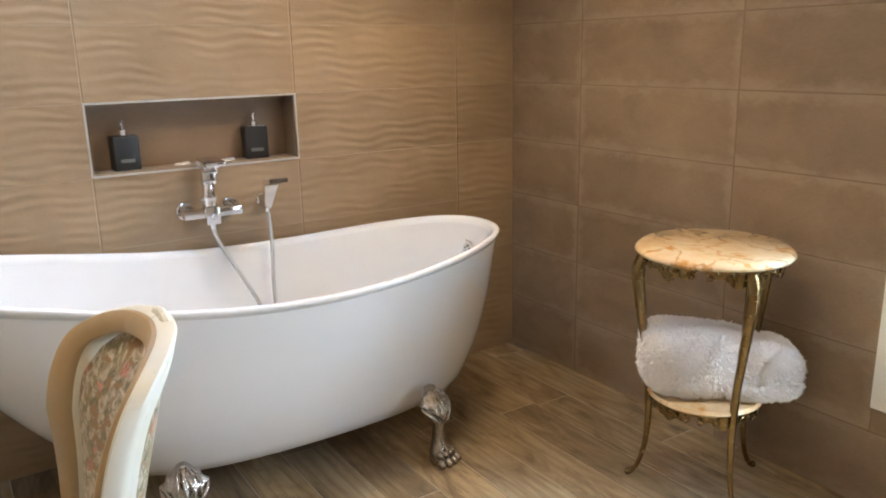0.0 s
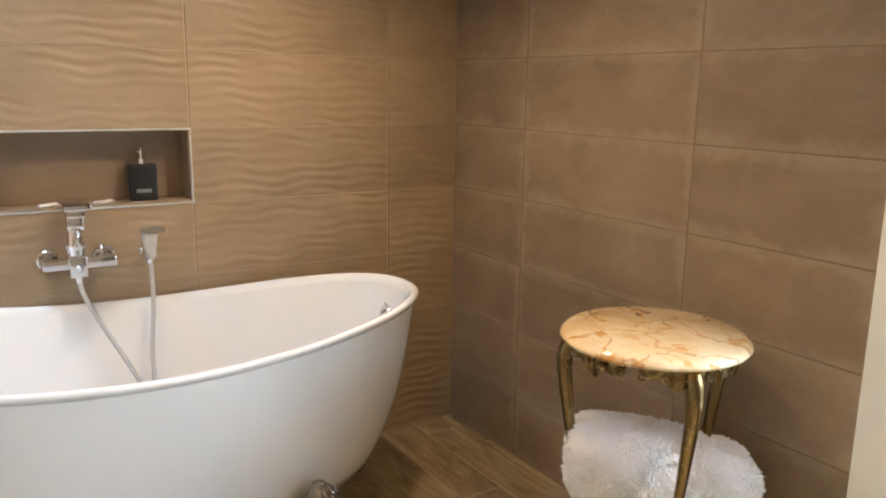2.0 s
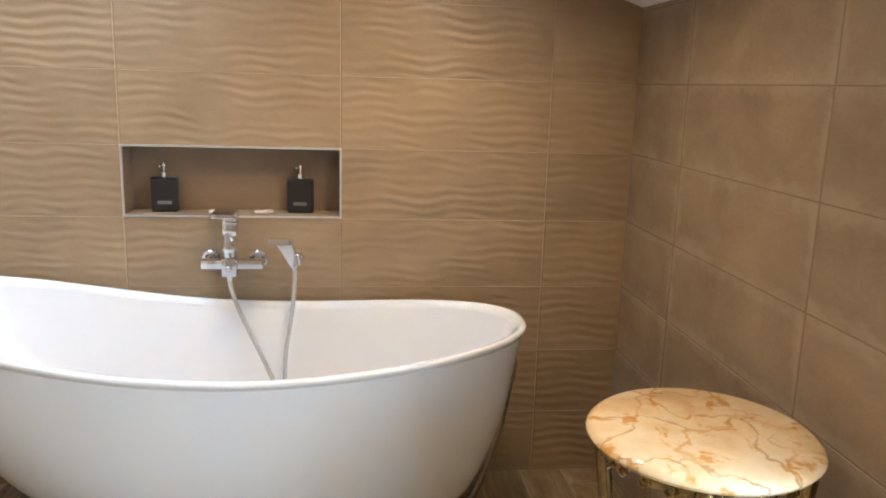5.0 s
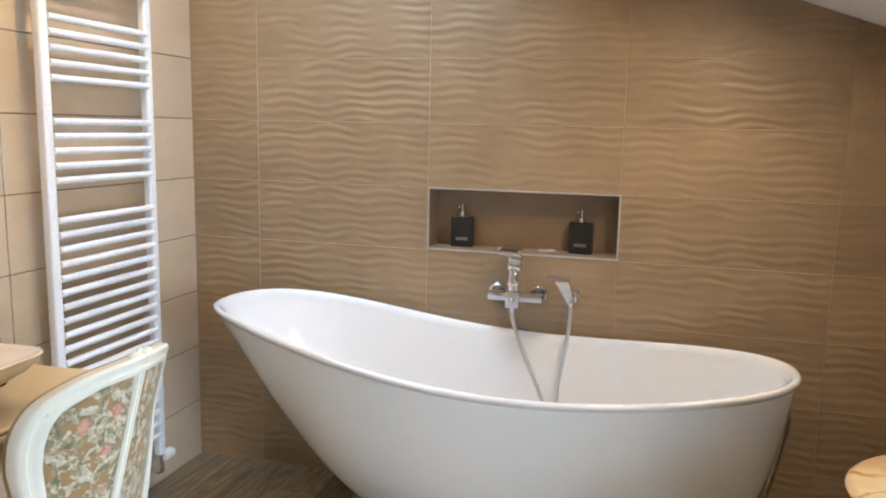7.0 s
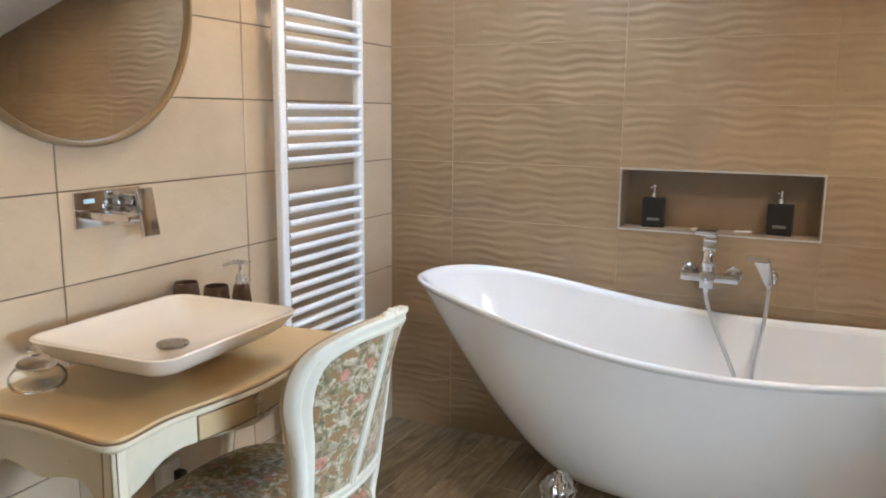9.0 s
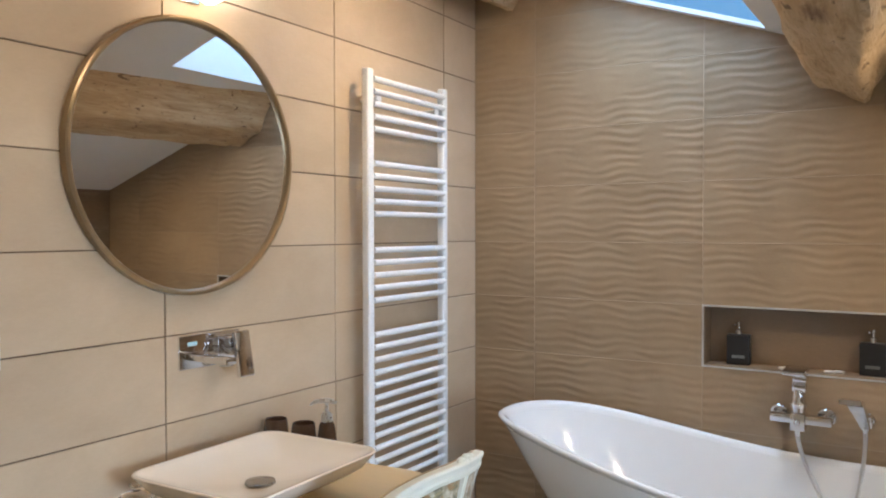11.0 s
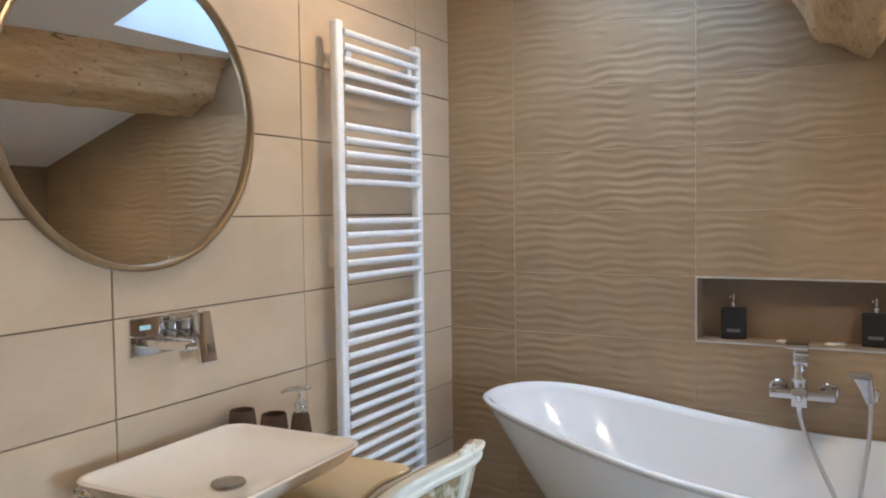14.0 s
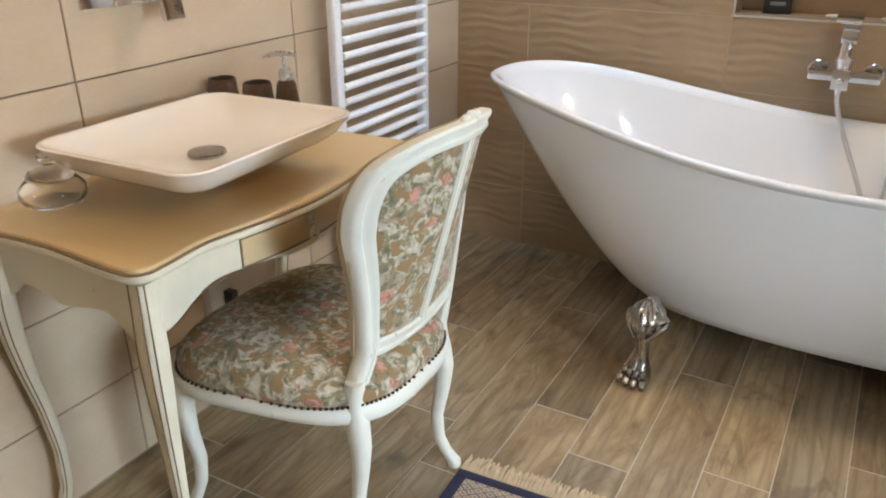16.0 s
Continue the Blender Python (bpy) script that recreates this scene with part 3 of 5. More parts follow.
def claw_foot(parent, x, y, turn):
    """A cast claw foot: pleated leaf bracket against the shell, square shank, paw with four knuckled toes."""
    m = pose(x, y, 0, 0, 0, turn)
    rings = []
    for z, w, d, off in ((0.215, 0.020, 0.016, -0.036), (0.185, 0.022, 0.018, -0.040), (0.160, 0.0225, 0.019, -0.036), (0.125, 0.0195, 0.018, -0.030), (0.095, 0.0205, 0.019, -0.028),
                         (0.070, 0.026, 0.025, -0.032), (0.050, 0.035, 0.033, -0.038), (0.030, 0.040, 0.038, -0.042), (0.010, 0.040, 0.038, -0.042), (0.0, 0.036, 0.034, -0.042)):
        ring = []
        for i in range(24):
            a = 2 * math.pi * (i + 0.5) / 24
            c, q = math.cos(a), math.sin(a)
            ring.append(m @ Vector((w * math.copysign(abs(c) ** 0.75, c), off - d * math.copysign(abs(q) ** 0.75, q), z)))
        rings.append(ring)
    foot = part("claw_foot", loft(rings), CAST, parent, "cast chrome claw foot", angle=60)
    part("shank_ridge", tube([m @ Vector(p) for p in ((0, -0.062, 0.195), (0, -0.056, 0.155), (0, -0.048, 0.115), (0, -0.054, 0.078), (0, -0.074, 0.056))], [0.006, 0.006, 0.005, 0.006, 0.008], 8, 4), CAST, foot)
    for k in (-1.5, -0.5, 0.5, 1.5):
        turn_out = k * 14
        part("toe", ball(m, k * 0.0235, -0.088 + abs(k) * 0.008, 0.019, 0.0150, 0.023, 0.019, turn_out), CAST, foot)
        part("knuckle", ball(m, k * 0.0190, -0.072 + abs(k) * 0.006, 0.045, 0.0125, 0.0165, 0.0145, turn_out), CAST, foot)
    # the leaf: a pleated plate that widens from the shank, its wings folded back to the shell
    nu, nv = 36, 22
    sides = []
    for back in (0, 1):
        grid = []
        for j in range(nv + 1):
            v = j / nv
            cy = float(np.interp(v, [0, 0.3, 0.6, 0.85, 1], [-0.056, -0.062, -0.046, -0.016, 0.004]))
            cz = float(np.interp(v, [0, 0.3, 0.6, 0.85, 1], [0.150, 0.190, 0.232, 0.268, 0.284]))
            half = float(np.interp(v, [0, 0.15, 0.32, 0.5, 0.7, 0.88, 1], [0.018, 0.036, 0.060, 0.064, 0.046, 0.028, 0.012])) * (1 + 0.07 * math.cos(v * 26))
            row = []
            for i in range(nu + 1):
                u = -1 + 2 * i / nu
                pleat = 0.0065 * abs(math.cos(2.5 * math.pi * u * (1 - 0.25 * v))) * min(1, 0.35 + v * 2) + 0.003 * math.cos(u * 19 + v * 11)
                fall = 0.042 * u * u * (0.3 + 0.7 * math.sin(math.pi * min(1, v + 0.1)))
                row.append(m @ Vector((u * half, cy + fall - (pleat if not back else -0.006), cz + 0.030 * abs(u) ** 1.5 * (1 - v) - 0.010 * u * u * v)))
            grid.append(row)
        sides.append(grid)
    bm = bmesh.new()
    vs = [[[bm.verts.new(p) for p in row] for row in grid] for grid in sides]
    for grid in vs:
        for r0, r1 in zip(grid, grid[1:]):
            for i in range(nu):
                bm.faces.new((r0[i], r0[i + 1], r1[i + 1], r1[i]))
    edge = [(0, i) for i in range(nu)] + [(j, nu) for j in range(nv)] + [(nv, i) for i in range(nu, 0, -1)] + [(j, 0) for j in range(nv, 0, -1)]
    for (j0, i0), (j1, i1) in zip(edge, edge[1:] + edge[:1]):
        bm.faces.new((vs[0][j0][i0], vs[0][j1][i1], vs[1][j1][i1], vs[1][j0][i0]))
    bmesh.ops.recalc_face_normals(bm, faces=bm.faces)
    part("leaf", bm, CAST, foot, "pleated acanthus leaf", angle=50)
    part("top_scroll", ball(m, 0, -0.006, 0.276, 0.013, 0.012, 0.011), CAST, foot)
    for k in (-1, 1):
        part("wing_scroll", tube([m @ Vector((k * 0.020, -0.056, 0.160)), m @ Vector((k * 0.040, -0.046, 0.184)), m @ Vector((k * 0.058, -0.028, 0.204)), m @ Vector((k * 0.064, -0.014, 0.218))], [0.006, 0.0085, 0.008, 0.006], 10, 5), CAST, foot)


for fx, fy, turn in ((1.072, -0.760, -12), (1.935, -0.725, 14), (1.935, -0.115, 166), (1.052, -0.075, 192)):
    claw_foot(tub, fx, fy, turn)


# ---- bath mixer and hand shower ----
mixer = thing("bath_mixer", pose(1.425, 0, 0), "square chrome wall-mounted bath mixer above the tub", "tap")
part("body", box(-0.10, 0.115, -0.085, -0.045, 0.838, 0.872, 0.008), CHROME, mixer)
for k in (-0.075, 0.09):
    e = part("escutcheon", disc(0.033, 0.022, pose(k, 0, 0.860, 90, 0, 0)), CHROME, mixer)
    part("inlet", tube([(k, -0.018, 0.858), (k, -0.06, 0.856)], 0.016, 14, 2), CHROME, e)
part("centre_block", box(-0.026, 0.026, -0.102, -0.040, 0.815, 0.880, 0.005), CHROME, mixer)
part("diverter_knob", disc(0.011, 0.014, pose(0, -0.100, 0.845, 90, 0, 0)), CHROME, mixer)
part("neck", tube([(0.0, -0.068, 0.878), (0.0, -0.068, 0.908)], 0.024, 18, 2), CHROME, mixer)
part("cartridge", lathe([(0, 0.900), (0.028, 0.900), (0.030, 0.912), (0.024, 0.922), (0.022, 0.965), (0, 0.965)], 24, cap=False), CHROME, mixer, m=pose(0, -0.068, 0))
part("spout_riser", box(-0.022, 0.026, -0.084, -0.046, 0.958, 1.012, 0.005), CHROME, mixer)
part("spout", box(-0.030, 0.030, -0.125, -0.035, 1.022, 1.040, 0.004), CHROME, mixer)
part("lever", box(-0.040, 0.034, -0.140, -0.026, 1.044, 1.060, 0.005), CHROME, mixer, "flat chrome lever", m=pose(0, 0, 0, 3, 0, 0))
part("spout_block", box(-0.018, 0.030, -0.096, -0.050, 0.998, 1.032, 0.004), CHROME, mixer)

shower = thing("hand_shower", pose(1.648, 0, 0), "small square chrome hand shower in its wall holder", "shower")
part("wall_holder", box(-0.020, 0.020, -0.055, 0.002, 0.845, 0.888, 0.006), CHROME, shower)
part("holder_rose", disc(0.026, 0.010, pose(0, 0, 0.866, 90, 0, 0)), CHROME, shower)


def slab_along(rows):
    """A flat bar through (x, y, z, half width, thickness) stations, its broad side across x."""
    rings = []
    for i, (x, y, z, w, h) in enumerate(rows):
        a, b = rows[max(0, i - 1)], rows[min(len(rows) - 1, i + 1)]
        t = Vector((0, b[1] - a[1], b[2] - a[2])).normalized()
        up = Vector((0, -t.z, t.y)) * h / 2
        c, e = Vector((x, y, z)), 0.003
        ring = []
        for sx, su in ((-w + e, -1), (w - e, -1), (w, -0.6), (w, 0.6), (w - e, 1), (-w + e, 1), (-w, 0.6), (-w, -0.6)):
            ring.append(c + Vector((sx, 0, 0)) + up * su)
        rings.append(ring)
    return loft(rings)


part("grip", slab_along([(-0.003, -0.052, 0.846, 0.015, 0.020), (-0.006, -0.070, 0.866, 0.018, 0.022), (-0.018, -0.130, 0.920, 0.024, 0.022), (-0.026, -0.168, 0.950, 0.028, 0.020), (-0.029, -0.190, 0.962, 0.030, 0.018)]), CHROME, shower, angle=30)
part("spray_head", slab_along([(-0.028, -0.176, 0.957, 0.033, 0.019), (-0.032, -0.225, 0.970, 0.034, 0.018), (-0.036, -0.272, 0.976, 0.034, 0.016)]), CHROME, shower, "flat rectangular spray head", angle=30)
hose = thing("shower_hose", pose(0, 0, 0), "ribbed chrome shower hose hanging into the tub", "hose")
HOSE = plain("ribbed_steel_hose", (0.58, 0.57, 0.56), 0.42, 1.0, 0.03)
part("hose_tube", tube([(1.425, -0.085, 0.818), (1.430, -0.090, 0.770), (1.462, -0.115, 0.690), (1.526, -0.140, 0.560), (1.578, -0.155, 0.450), (1.600, -0.158, 0.415), (1.613, -0.155, 0.440),
                       (1.620, -0.125, 0.560), (1.640, -0.085, 0.700), (1.646, -0.060, 0.790), (1.645, -0.050, 0.850)], 0.0075, 12, 10), HOSE, hose)
for px, py, pz in ((1.425, -0.085, 0.806), (1.645, -0.051, 0.838)):
    part("hose_nut", lathe([(0, 0), (0.010, 0), (0.0125, 0.012), (0.0125, 0.022), (0, 0.022)], 16, cap=False), CHROME, hose, m=pose(px, py, pz - 0.01))


# ---- niche bottles and soaps ----
BLACK = plain("matt_black_plastic", (0.012, 0.011, 0.011), 0.38)
LABEL = plain("grey_print", (0.16, 0.16, 0.15), 0.6)


def niche_bottle(m):
    b = thing("soap_bottle", m, "square black soap bottle with a chrome pump in the niche", "bottle", "bottles in the niche")
    part("body", box(-0.045, 0.045, -0.027, 0.027, 0.0, 0.122, 0.006, 3), BLACK, b)
    part("collar", lathe([(0.013, 0.121), (0.013, 0.140), (0.009, 0.143), (0, 0.143)], 18, cap=False), CHROME, b)
    part("pump", lathe([(0.0055, 0.142), (0.0055, 0.160), (0.008, 0.162), (0.008, 0.172), (0, 0.174)], 14, cap=False), CHROME, b)
    part("nozzle", tube([(0, 0, 0.167), (-0.006, -0.012, 0.168), (-0.011, -0.028, 0.163)], 0.0032, 8, 4), CHROME, b)
    part("label_bar", box(-0.024, 0.024, -0.0285, -0.0270, 0.028, 0.040, 0.0004), LABEL, b, "grey printed name bar")
    return b


bottle = niche_bottle(pose(1.183, 0.068, NICHE[2] + 0.004, 0, 0, 6))
copy_thing(bottle, pose(1.662, 0.070, NICHE[2] + 0.004, 0, 0, -4))
SOAP = plain("cream_soap", (0.78, 0.70, 0.60), 0.4)
soap = None
for sx, sy, turn in ((1.360, 0.030, 15), (1.385, 0.045, 60), (1.520, 0.030, -10), (1.548, 0.042, 30)):
    m = pose(sx, sy, NICHE[2] + 0.004, 0, 0, turn)
    if soap is None:
        bm = lathe([(0, 0), (0.010, 0.0), (0.016, 0.004), (0.0165, 0.007), (0.012, 0.011), (0, 0.012)], 20, cap=False)
        for v in bm.verts:
            v.co.x *= 1.35
        soap = tagged(obj("guest_soap", bm, SOAP, m=m), "small cream oval guest soap in the niche", "soap", "guest soaps in the niche")
    else:
        copy_thing(soap, m)


# ---- west wall: radiator, mirror, lamp, vent, tap ----
radiator = thing("towel_radiator", pose(0.067, -0.672, 0), "tall white ladder towel radiator on the cream tiled wall", "radiator")
for k in (-0.258, 0.258):
    part("post", box(-0.016, 0.016, k - 0.019, k + 0.019, 0.17, 2.165, 0.009, 3), RAD, radiator)
bars = [2.128 - 0.0465 * i for i in range(5)] + [1.814 - 0.047 * i for i in range(5)] + [1.490 - 0.0472 * i for i in range(5)] + [1.172 - 0.0478 * i for i in range(20)]
rung = None
for z in bars:
    if rung is None:
        rung = part("rung", tube([(0.014, -0.244, z), (0.014, 0.244, z)], 0.0115, 14, 2), RAD, radiator)
        first_z = z
    else:
        o = rung.copy()
        scene.collection.objects.link(o)
        o.matrix_basis = pose(0, 0, z - first_z)
for k in (-0.20, 0.20):
    for z in (2.06, 0.45):
        br = part("bracket", tube([(-0.075, k, z), (0.0, k, z)], 0.010, 12, 2), RAD, radiator)
        part("bracket_cap", disc(0.017, 0.010, pose(0.0, k, z, 0, 90, 0), 18), RAD, br)
for k in (-0.258, 0.258):
    v = part("valve", tube([(0, k, 0.17), (0, k, 0.135), (0, k, 0.10), (-0.03, k, 0.095), (-0.075, k, 0.095)], 0.012, 12, 4), CHROME, radiator)
part("thermostat_head", lathe([(0, 0), (0.018, 0.0), (0.022, 0.01), (0.022, 0.05), (0.017, 0.06), (0, 0.062)], 20, cap=False), RAD, radiator, "white thermostat head", m=pose(0.005, 0.27, 0.155, -90, 0, 0))

MIRROR, _, _, silver = material("mirror_silver")
silver.inputs["Base Color"].default_value = (0.83, 0.83, 0.82, 1)
silver.inputs["Metallic"].default_value = 1.0
silver.inputs["Roughness"].default_value = 0.003
FRAME = plain("aged_champagne_metal", (0.36, 0.27, 0.165), 0.34, 0.9, 0.12, relief=0.1)
mirror = thing("round_mirror", pose(XW + 0.004, -1.690, 1.778, 0, 90.6, 0), "large round mirror in a thin champagne metal frame", "mirror")
MR = 0.403
part("mirror_glass", lathe([(0, 0.006), (MR - 0.012, 0.006), (MR - 0.012, 0.014), (0, 0.014)], 96, cap=False), MIRROR, mirror, "clear mirror glass", smooth=False)
part("frame", lathe([(MR - 0.016, 0.002), (MR - 0.016, 0.024), (MR - 0.012, 0.029), (MR - 0.006, 0.030), (MR, 0.026), (MR + 0.001, 0.004), (MR - 0.016, 0.002)], 96, cap=False), FRAME, mirror)

wl_m = pose(XW, -1.690, 2.285)
sconce = thing("wall_lamp", wl_m, "chrome wall lamp with a faceted glass shade above the mirror", "lamp")
part("back_plate", box(0.0, 0.012, -0.040, 0.036, -0.055, 0.060, 0.003), CHROME, sconce)
part("arm", tube([(0.010, 0.0, 0.0), (0.045, 0.0, 0.004), (0.080, 0.012, 0.010)], 0.008, 12, 4), CHROME, sconce)
part("socket", tube([(0.082, 0.014, 0.045), (0.082, 0.014, 0.008)], 0.017, 16, 2), CHROME, sconce)
SHADE = glow("lit_glass_shade", (1.0, 0.80, 0.52), 9.0)
shade_bm = lathe([(0.016, 0.004), (0.030, -0.010), (0.042, -0.030), (0.036, -0.052), (0.016, -0.066), (0, -0.066)], 7, cap=False)
part("shade", shade_bm, SHADE, sconce, "glowing faceted glass shade", m=pose(0.082, 0.014, 0.0), smooth=False).visible_shadow = False

VENT = plain("white_plastic", (0.80, 0.79, 0.77), 0.4, vary=0.02)
vent = thing("wall_vent", pose(XW, -1.676, 2.450, 0, 90, 0), "round white extractor vent on the cream tiled wall", "vent")
part("outer_ring", lathe([(0.041, 0.0), (0.041, 0.013), (0.050, 0.016), (0.066, 0.010), (0.068, 0.0), (0.041, 0.0)], 40, cap=False), VENT, vent)
part("shadow_gap", disc(0.041, 0.003, pose(0, 0, 0.001), 32), BLACK, vent, "dark gap")
part("inner_plate", lathe([(0, 0.004), (0.028, 0.004), (0.032, 0.012), (0.031, 0.020), (0.026, 0.022), (0, 0.022)], 36, cap=False), VENT, vent)

tap = thing("wall_basin_tap", pose(XW, -1.622, 1.205), "chrome wall-mounted basin mixer with a square plate", "tap")
part("wall_plate", box(0.0, 0.008, -0.114, 0.114, -0.050, 0.050, 0.0025), CHROME, tap)
part("spout", box(0.006, 0.178, -0.092, -0.052, -0.022, -0.003, 0.004), CHROME, tap, m=pose(0, 0, 0))
part("aerator", box(0.148, 0.172, -0.086, -0.058, -0.027, -0.021, 0.002), STEEL, tap)
part("valve_body", box(0.006, 0.060, 0.030, 0.088, -0.020, 0.036, 0.006), CHROME, tap)
part("lever", box(0.056, 0.074, 0.036, 0.094, -0.098, 0.042, 0.005), CHROME, tap, "flat chrome lever", m=pose(0.010, 0, 0, 0, -10, 0))
part("indicator", box(0.008, 0.0095, -0.085, -0.050, 0.018, 0.030, 0.0005), plain("blue_print", (0.45, 0.72, 0.82), 0.3), tap, "small pale mark")

SWITCH = thing("light_switch", pose(XW, -2.289, 1.277, 0, 90, 0), "white plastic light switch on the cream tiled wall", "switch")
part("plate", box(-0.042, 0.042, -0.042, 0.042, 0.0, 0.009, 0.003), VENT, SWITCH)
part("rocker", box(-0.024, 0.024, -0.024, 0.024, 0.008, 0.0135, 0.002), VENT, SWITCH)


# ---- dressing table used as washstand ----
def painted_wood(name, base, worn, rough, amount=0.5):
    """Cream furniture paint with brush marks, rubbed places and faint grain."""
    m, n, l, b = material(name)
    big = noise_tex(n, l, 7.0, 5.0, 0.6, place(n, l, kind="Position"))
    brush = noise_tex(n, l, 30.0, 4.0, 0.6, place(n, l, (0.25, 1.6, 1.0), "Position"))
    col = ramp(n, l, math_node(n, l, "ADD", math_node(n, l, "MULTIPLY", big, 0.65), math_node(n, l, "MULTIPLY", brush, 0.35)), [(0.3, tuple(c * 0.93 for c in base)), (0.7, tuple(min(1, c * 1.05) for c in base))])
    chips = noise_tex(n, l, 38.0, 5.0, 0.7, place(n, l, kind="Position"))
    f = node(n, l, "ShaderNodeMapRange", {0: chips, 1: 0.66, 2: 0.72, 3: 0.0, 4: amount}).outputs[0]
    l.new(mix(n, l, f, col, worn), b.inputs["Base Color"])
    l.new(node(n, l, "ShaderNodeMapRange", {0: big, 1: 0.3, 2: 0.7, 3: rough - 0.06, 4: rough + 0.08}).outputs[0], b.inputs["Roughness"])
    bump(n, l, brush, 0.25, 0.0012, b)
    return m


CREAM = painted_wood("cream_paint", (0.72, 0.66, 0.51), (0.38, 0.27, 0.14), 0.42)
TOPWOOD = painted_wood("ochre_table_top", (0.60, 0.425, 0.215), (0.50, 0.34, 0.16), 0.34, 0.25)
DRAWER = painted_wood("tan_drawer_paint", (0.56, 0.42, 0.235), (0.40, 0.28, 0.14), 0.38, 0.3)
LINE = plain("brown_glaze_line", (0.20, 0.135, 0.07), 0.5)
PALE = painted_wood("pale_green_white_paint", (0.75, 0.745, 0.655), (0.42, 0.33, 0.20), 0.40, 0.7)
DX, DY, DZ = 0.505, (-2.100, -1.175), 0.792
DC, DH = (DY[0] + DY[1]) / 2, (DY[1] - DY[0]) / 2


def desk_outline(grow=0.0, n=56):
    """Serpentine plan of the table top, anticlockwise."""
    pts = [(0.0 - 0.002, DY[1] + grow), (0.0 - 0.002, DY[0] - grow)]
    for i in range(7):
        u = i / 6
        pts.append((0.06 + u * (DX - 0.13), DY[0] - grow + 0.012 * math.sin(math.pi * u) ** 2))
    for i in range(1, 6):
        a = -math.pi / 2 + i * math.pi / 12
        pts.append((DX - 0.045 + (0.045 + grow) * math.cos(a), DY[0] + 0.045 + (0.045 + grow) * math.sin(a)))
    for i in range(n + 1):
        u = -1 + 2 * i / n
        w = 0.030 * math.cos(math.pi * u * 0.72) ** 2 if abs(u) < 0.694 else 0.0
        dip = -0.010 * math.exp(-((abs(u) - 0.72) / 0.16) ** 2)
        pts.append((DX + grow + w + dip, DC + u * (DH - 0.045)))
    for i in range(1, 6):
        a = i * math.pi / 12
        pts.append((DX - 0.045 + (0.045 + grow) * math.cos(a + 0.0), DY[1] - 0.045 + (0.045 + grow) * math.sin(a)))
    for i in range(7):
        u = 1 - i / 6
        pts.append((0.06 + u * (DX - 0.13), DY[1] + grow - 0.012 * math.sin(math.pi * u) ** 2))
    return pts


def slab_from(levels):
    return loft([[(x, y, z) for x, y in desk_outline(g)] for g, z in levels])


desk = thing("dressing_table", pose(XW + 0.008, 0, 0), "cream painted serpentine dressing table with an ochre top, used as washstand", "table")
part("table_top", slab_from([(-0.020, DZ - 0.030), (-0.004, DZ - 0.026), (0.0, DZ - 0.020), (0.0, DZ - 0.013), (-0.004, DZ - 0.009)]), CREAM, desk, "moulded cream edge", angle=30)
part("top_panel", slab_from([(-0.0075, DZ - 0.009), (-0.0075, DZ - 0.003), (-0.0105, DZ)]), TOPWOOD, desk, "smooth ochre top surface", angle=30)
part("edge_line", slab_from([(-0.0012, DZ - 0.0100), (-0.0012, DZ - 0.0068)]), LINE, desk, "brown glaze line")


def scallop(u, lo, hi):
    """Height of the apron's lower edge along u in 0..1."""
    s = abs(2 * u - 1)
    return lo + (hi - lo) * (0.5 - 0.5 * math.cos(math.pi * min(1.0, (1 - s) * 2.3))) - 0.020 * math.exp(-((s - 0.0) / 0.30) ** 2)


def apron(path, lo, hi, thick):
    """A board along a list of plan points with a scalloped lower edge."""
    n = len(path)
    rings = []
    for i, (x, y) in enumerate(path):
        a, b = path[max(0, i - 1)], path[min(n - 1, i + 1)]
        t = Vector((b[0] - a[0], b[1] - a[1], 0)).normalized()
        q = Vector((t.y, -t.x, 0)) * thick
        z = scallop(i / (n - 1), lo, hi)
        p = Vector((x, y, 0))
        rings.append([p + Vector((0, 0, z)), p + q + Vector((0, 0, z)), p + q + Vector((0, 0, DZ - 0.030)), p + Vector((0, 0, DZ - 0.030))])
    return loft(rings)


front = [(x - 0.030, y) for x, y in desk_outline() if x > DX - 0.015 and abs(y - DC) < DH - 0.046]
front.sort(key=lambda p: p[1])
part("front_apron", apron(front, 0.640, 0.690, -0.018), CREAM, desk, angle=30)
for y, d in ((DY[0] + 0.030, 0.018), (DY[1] - 0.030, -0.018)):
    part("side_apron", apron([(0.03 + 0.42 * i / 24, y) for i in range(25)], 0.618, 0.672, -d), CREAM, desk, angle=30)
part("back_apron", box(0.008, 0.024, DY[0] + 0.04, DY[1] - 0.04, 0.66, DZ - 0.030), CREAM, desk)


LEG = ((DZ - 0.031, 0.0, 0.021), (0.70, 0.004, 0.022), (0.62, 0.010, 0.024), (0.54, 0.010, 0.022), (0.44, 0.002, 0.0185), (0.32, -0.012, 0.0155), (0.20, -0.020, 0.0135), (0.10, -0.016, 0.0125), (0.05, -0.004, 0.014), (0.02, 0.012, 0.018), (0.0, 0.014, 0.017))


def cabriole(px, py, ox, oy):
    """A square-section leg that bows outwards at the knee and sweeps to a small foot."""
    rings = []
    for z, out, w in LEG:
        cx, cy = px + ox * out, py + oy * out
        ring = []
        for i in range(16):
            a = 2 * math.pi * (i + 0.5) / 16
            c, s = math.cos(a), math.sin(a)
            ring.append((cx + w * math.copysign(abs(c) ** 0.55, c), cy + w * math.copysign(abs(s) ** 0.55, s), z))
        rings.append(ring)
    return loft(rings)


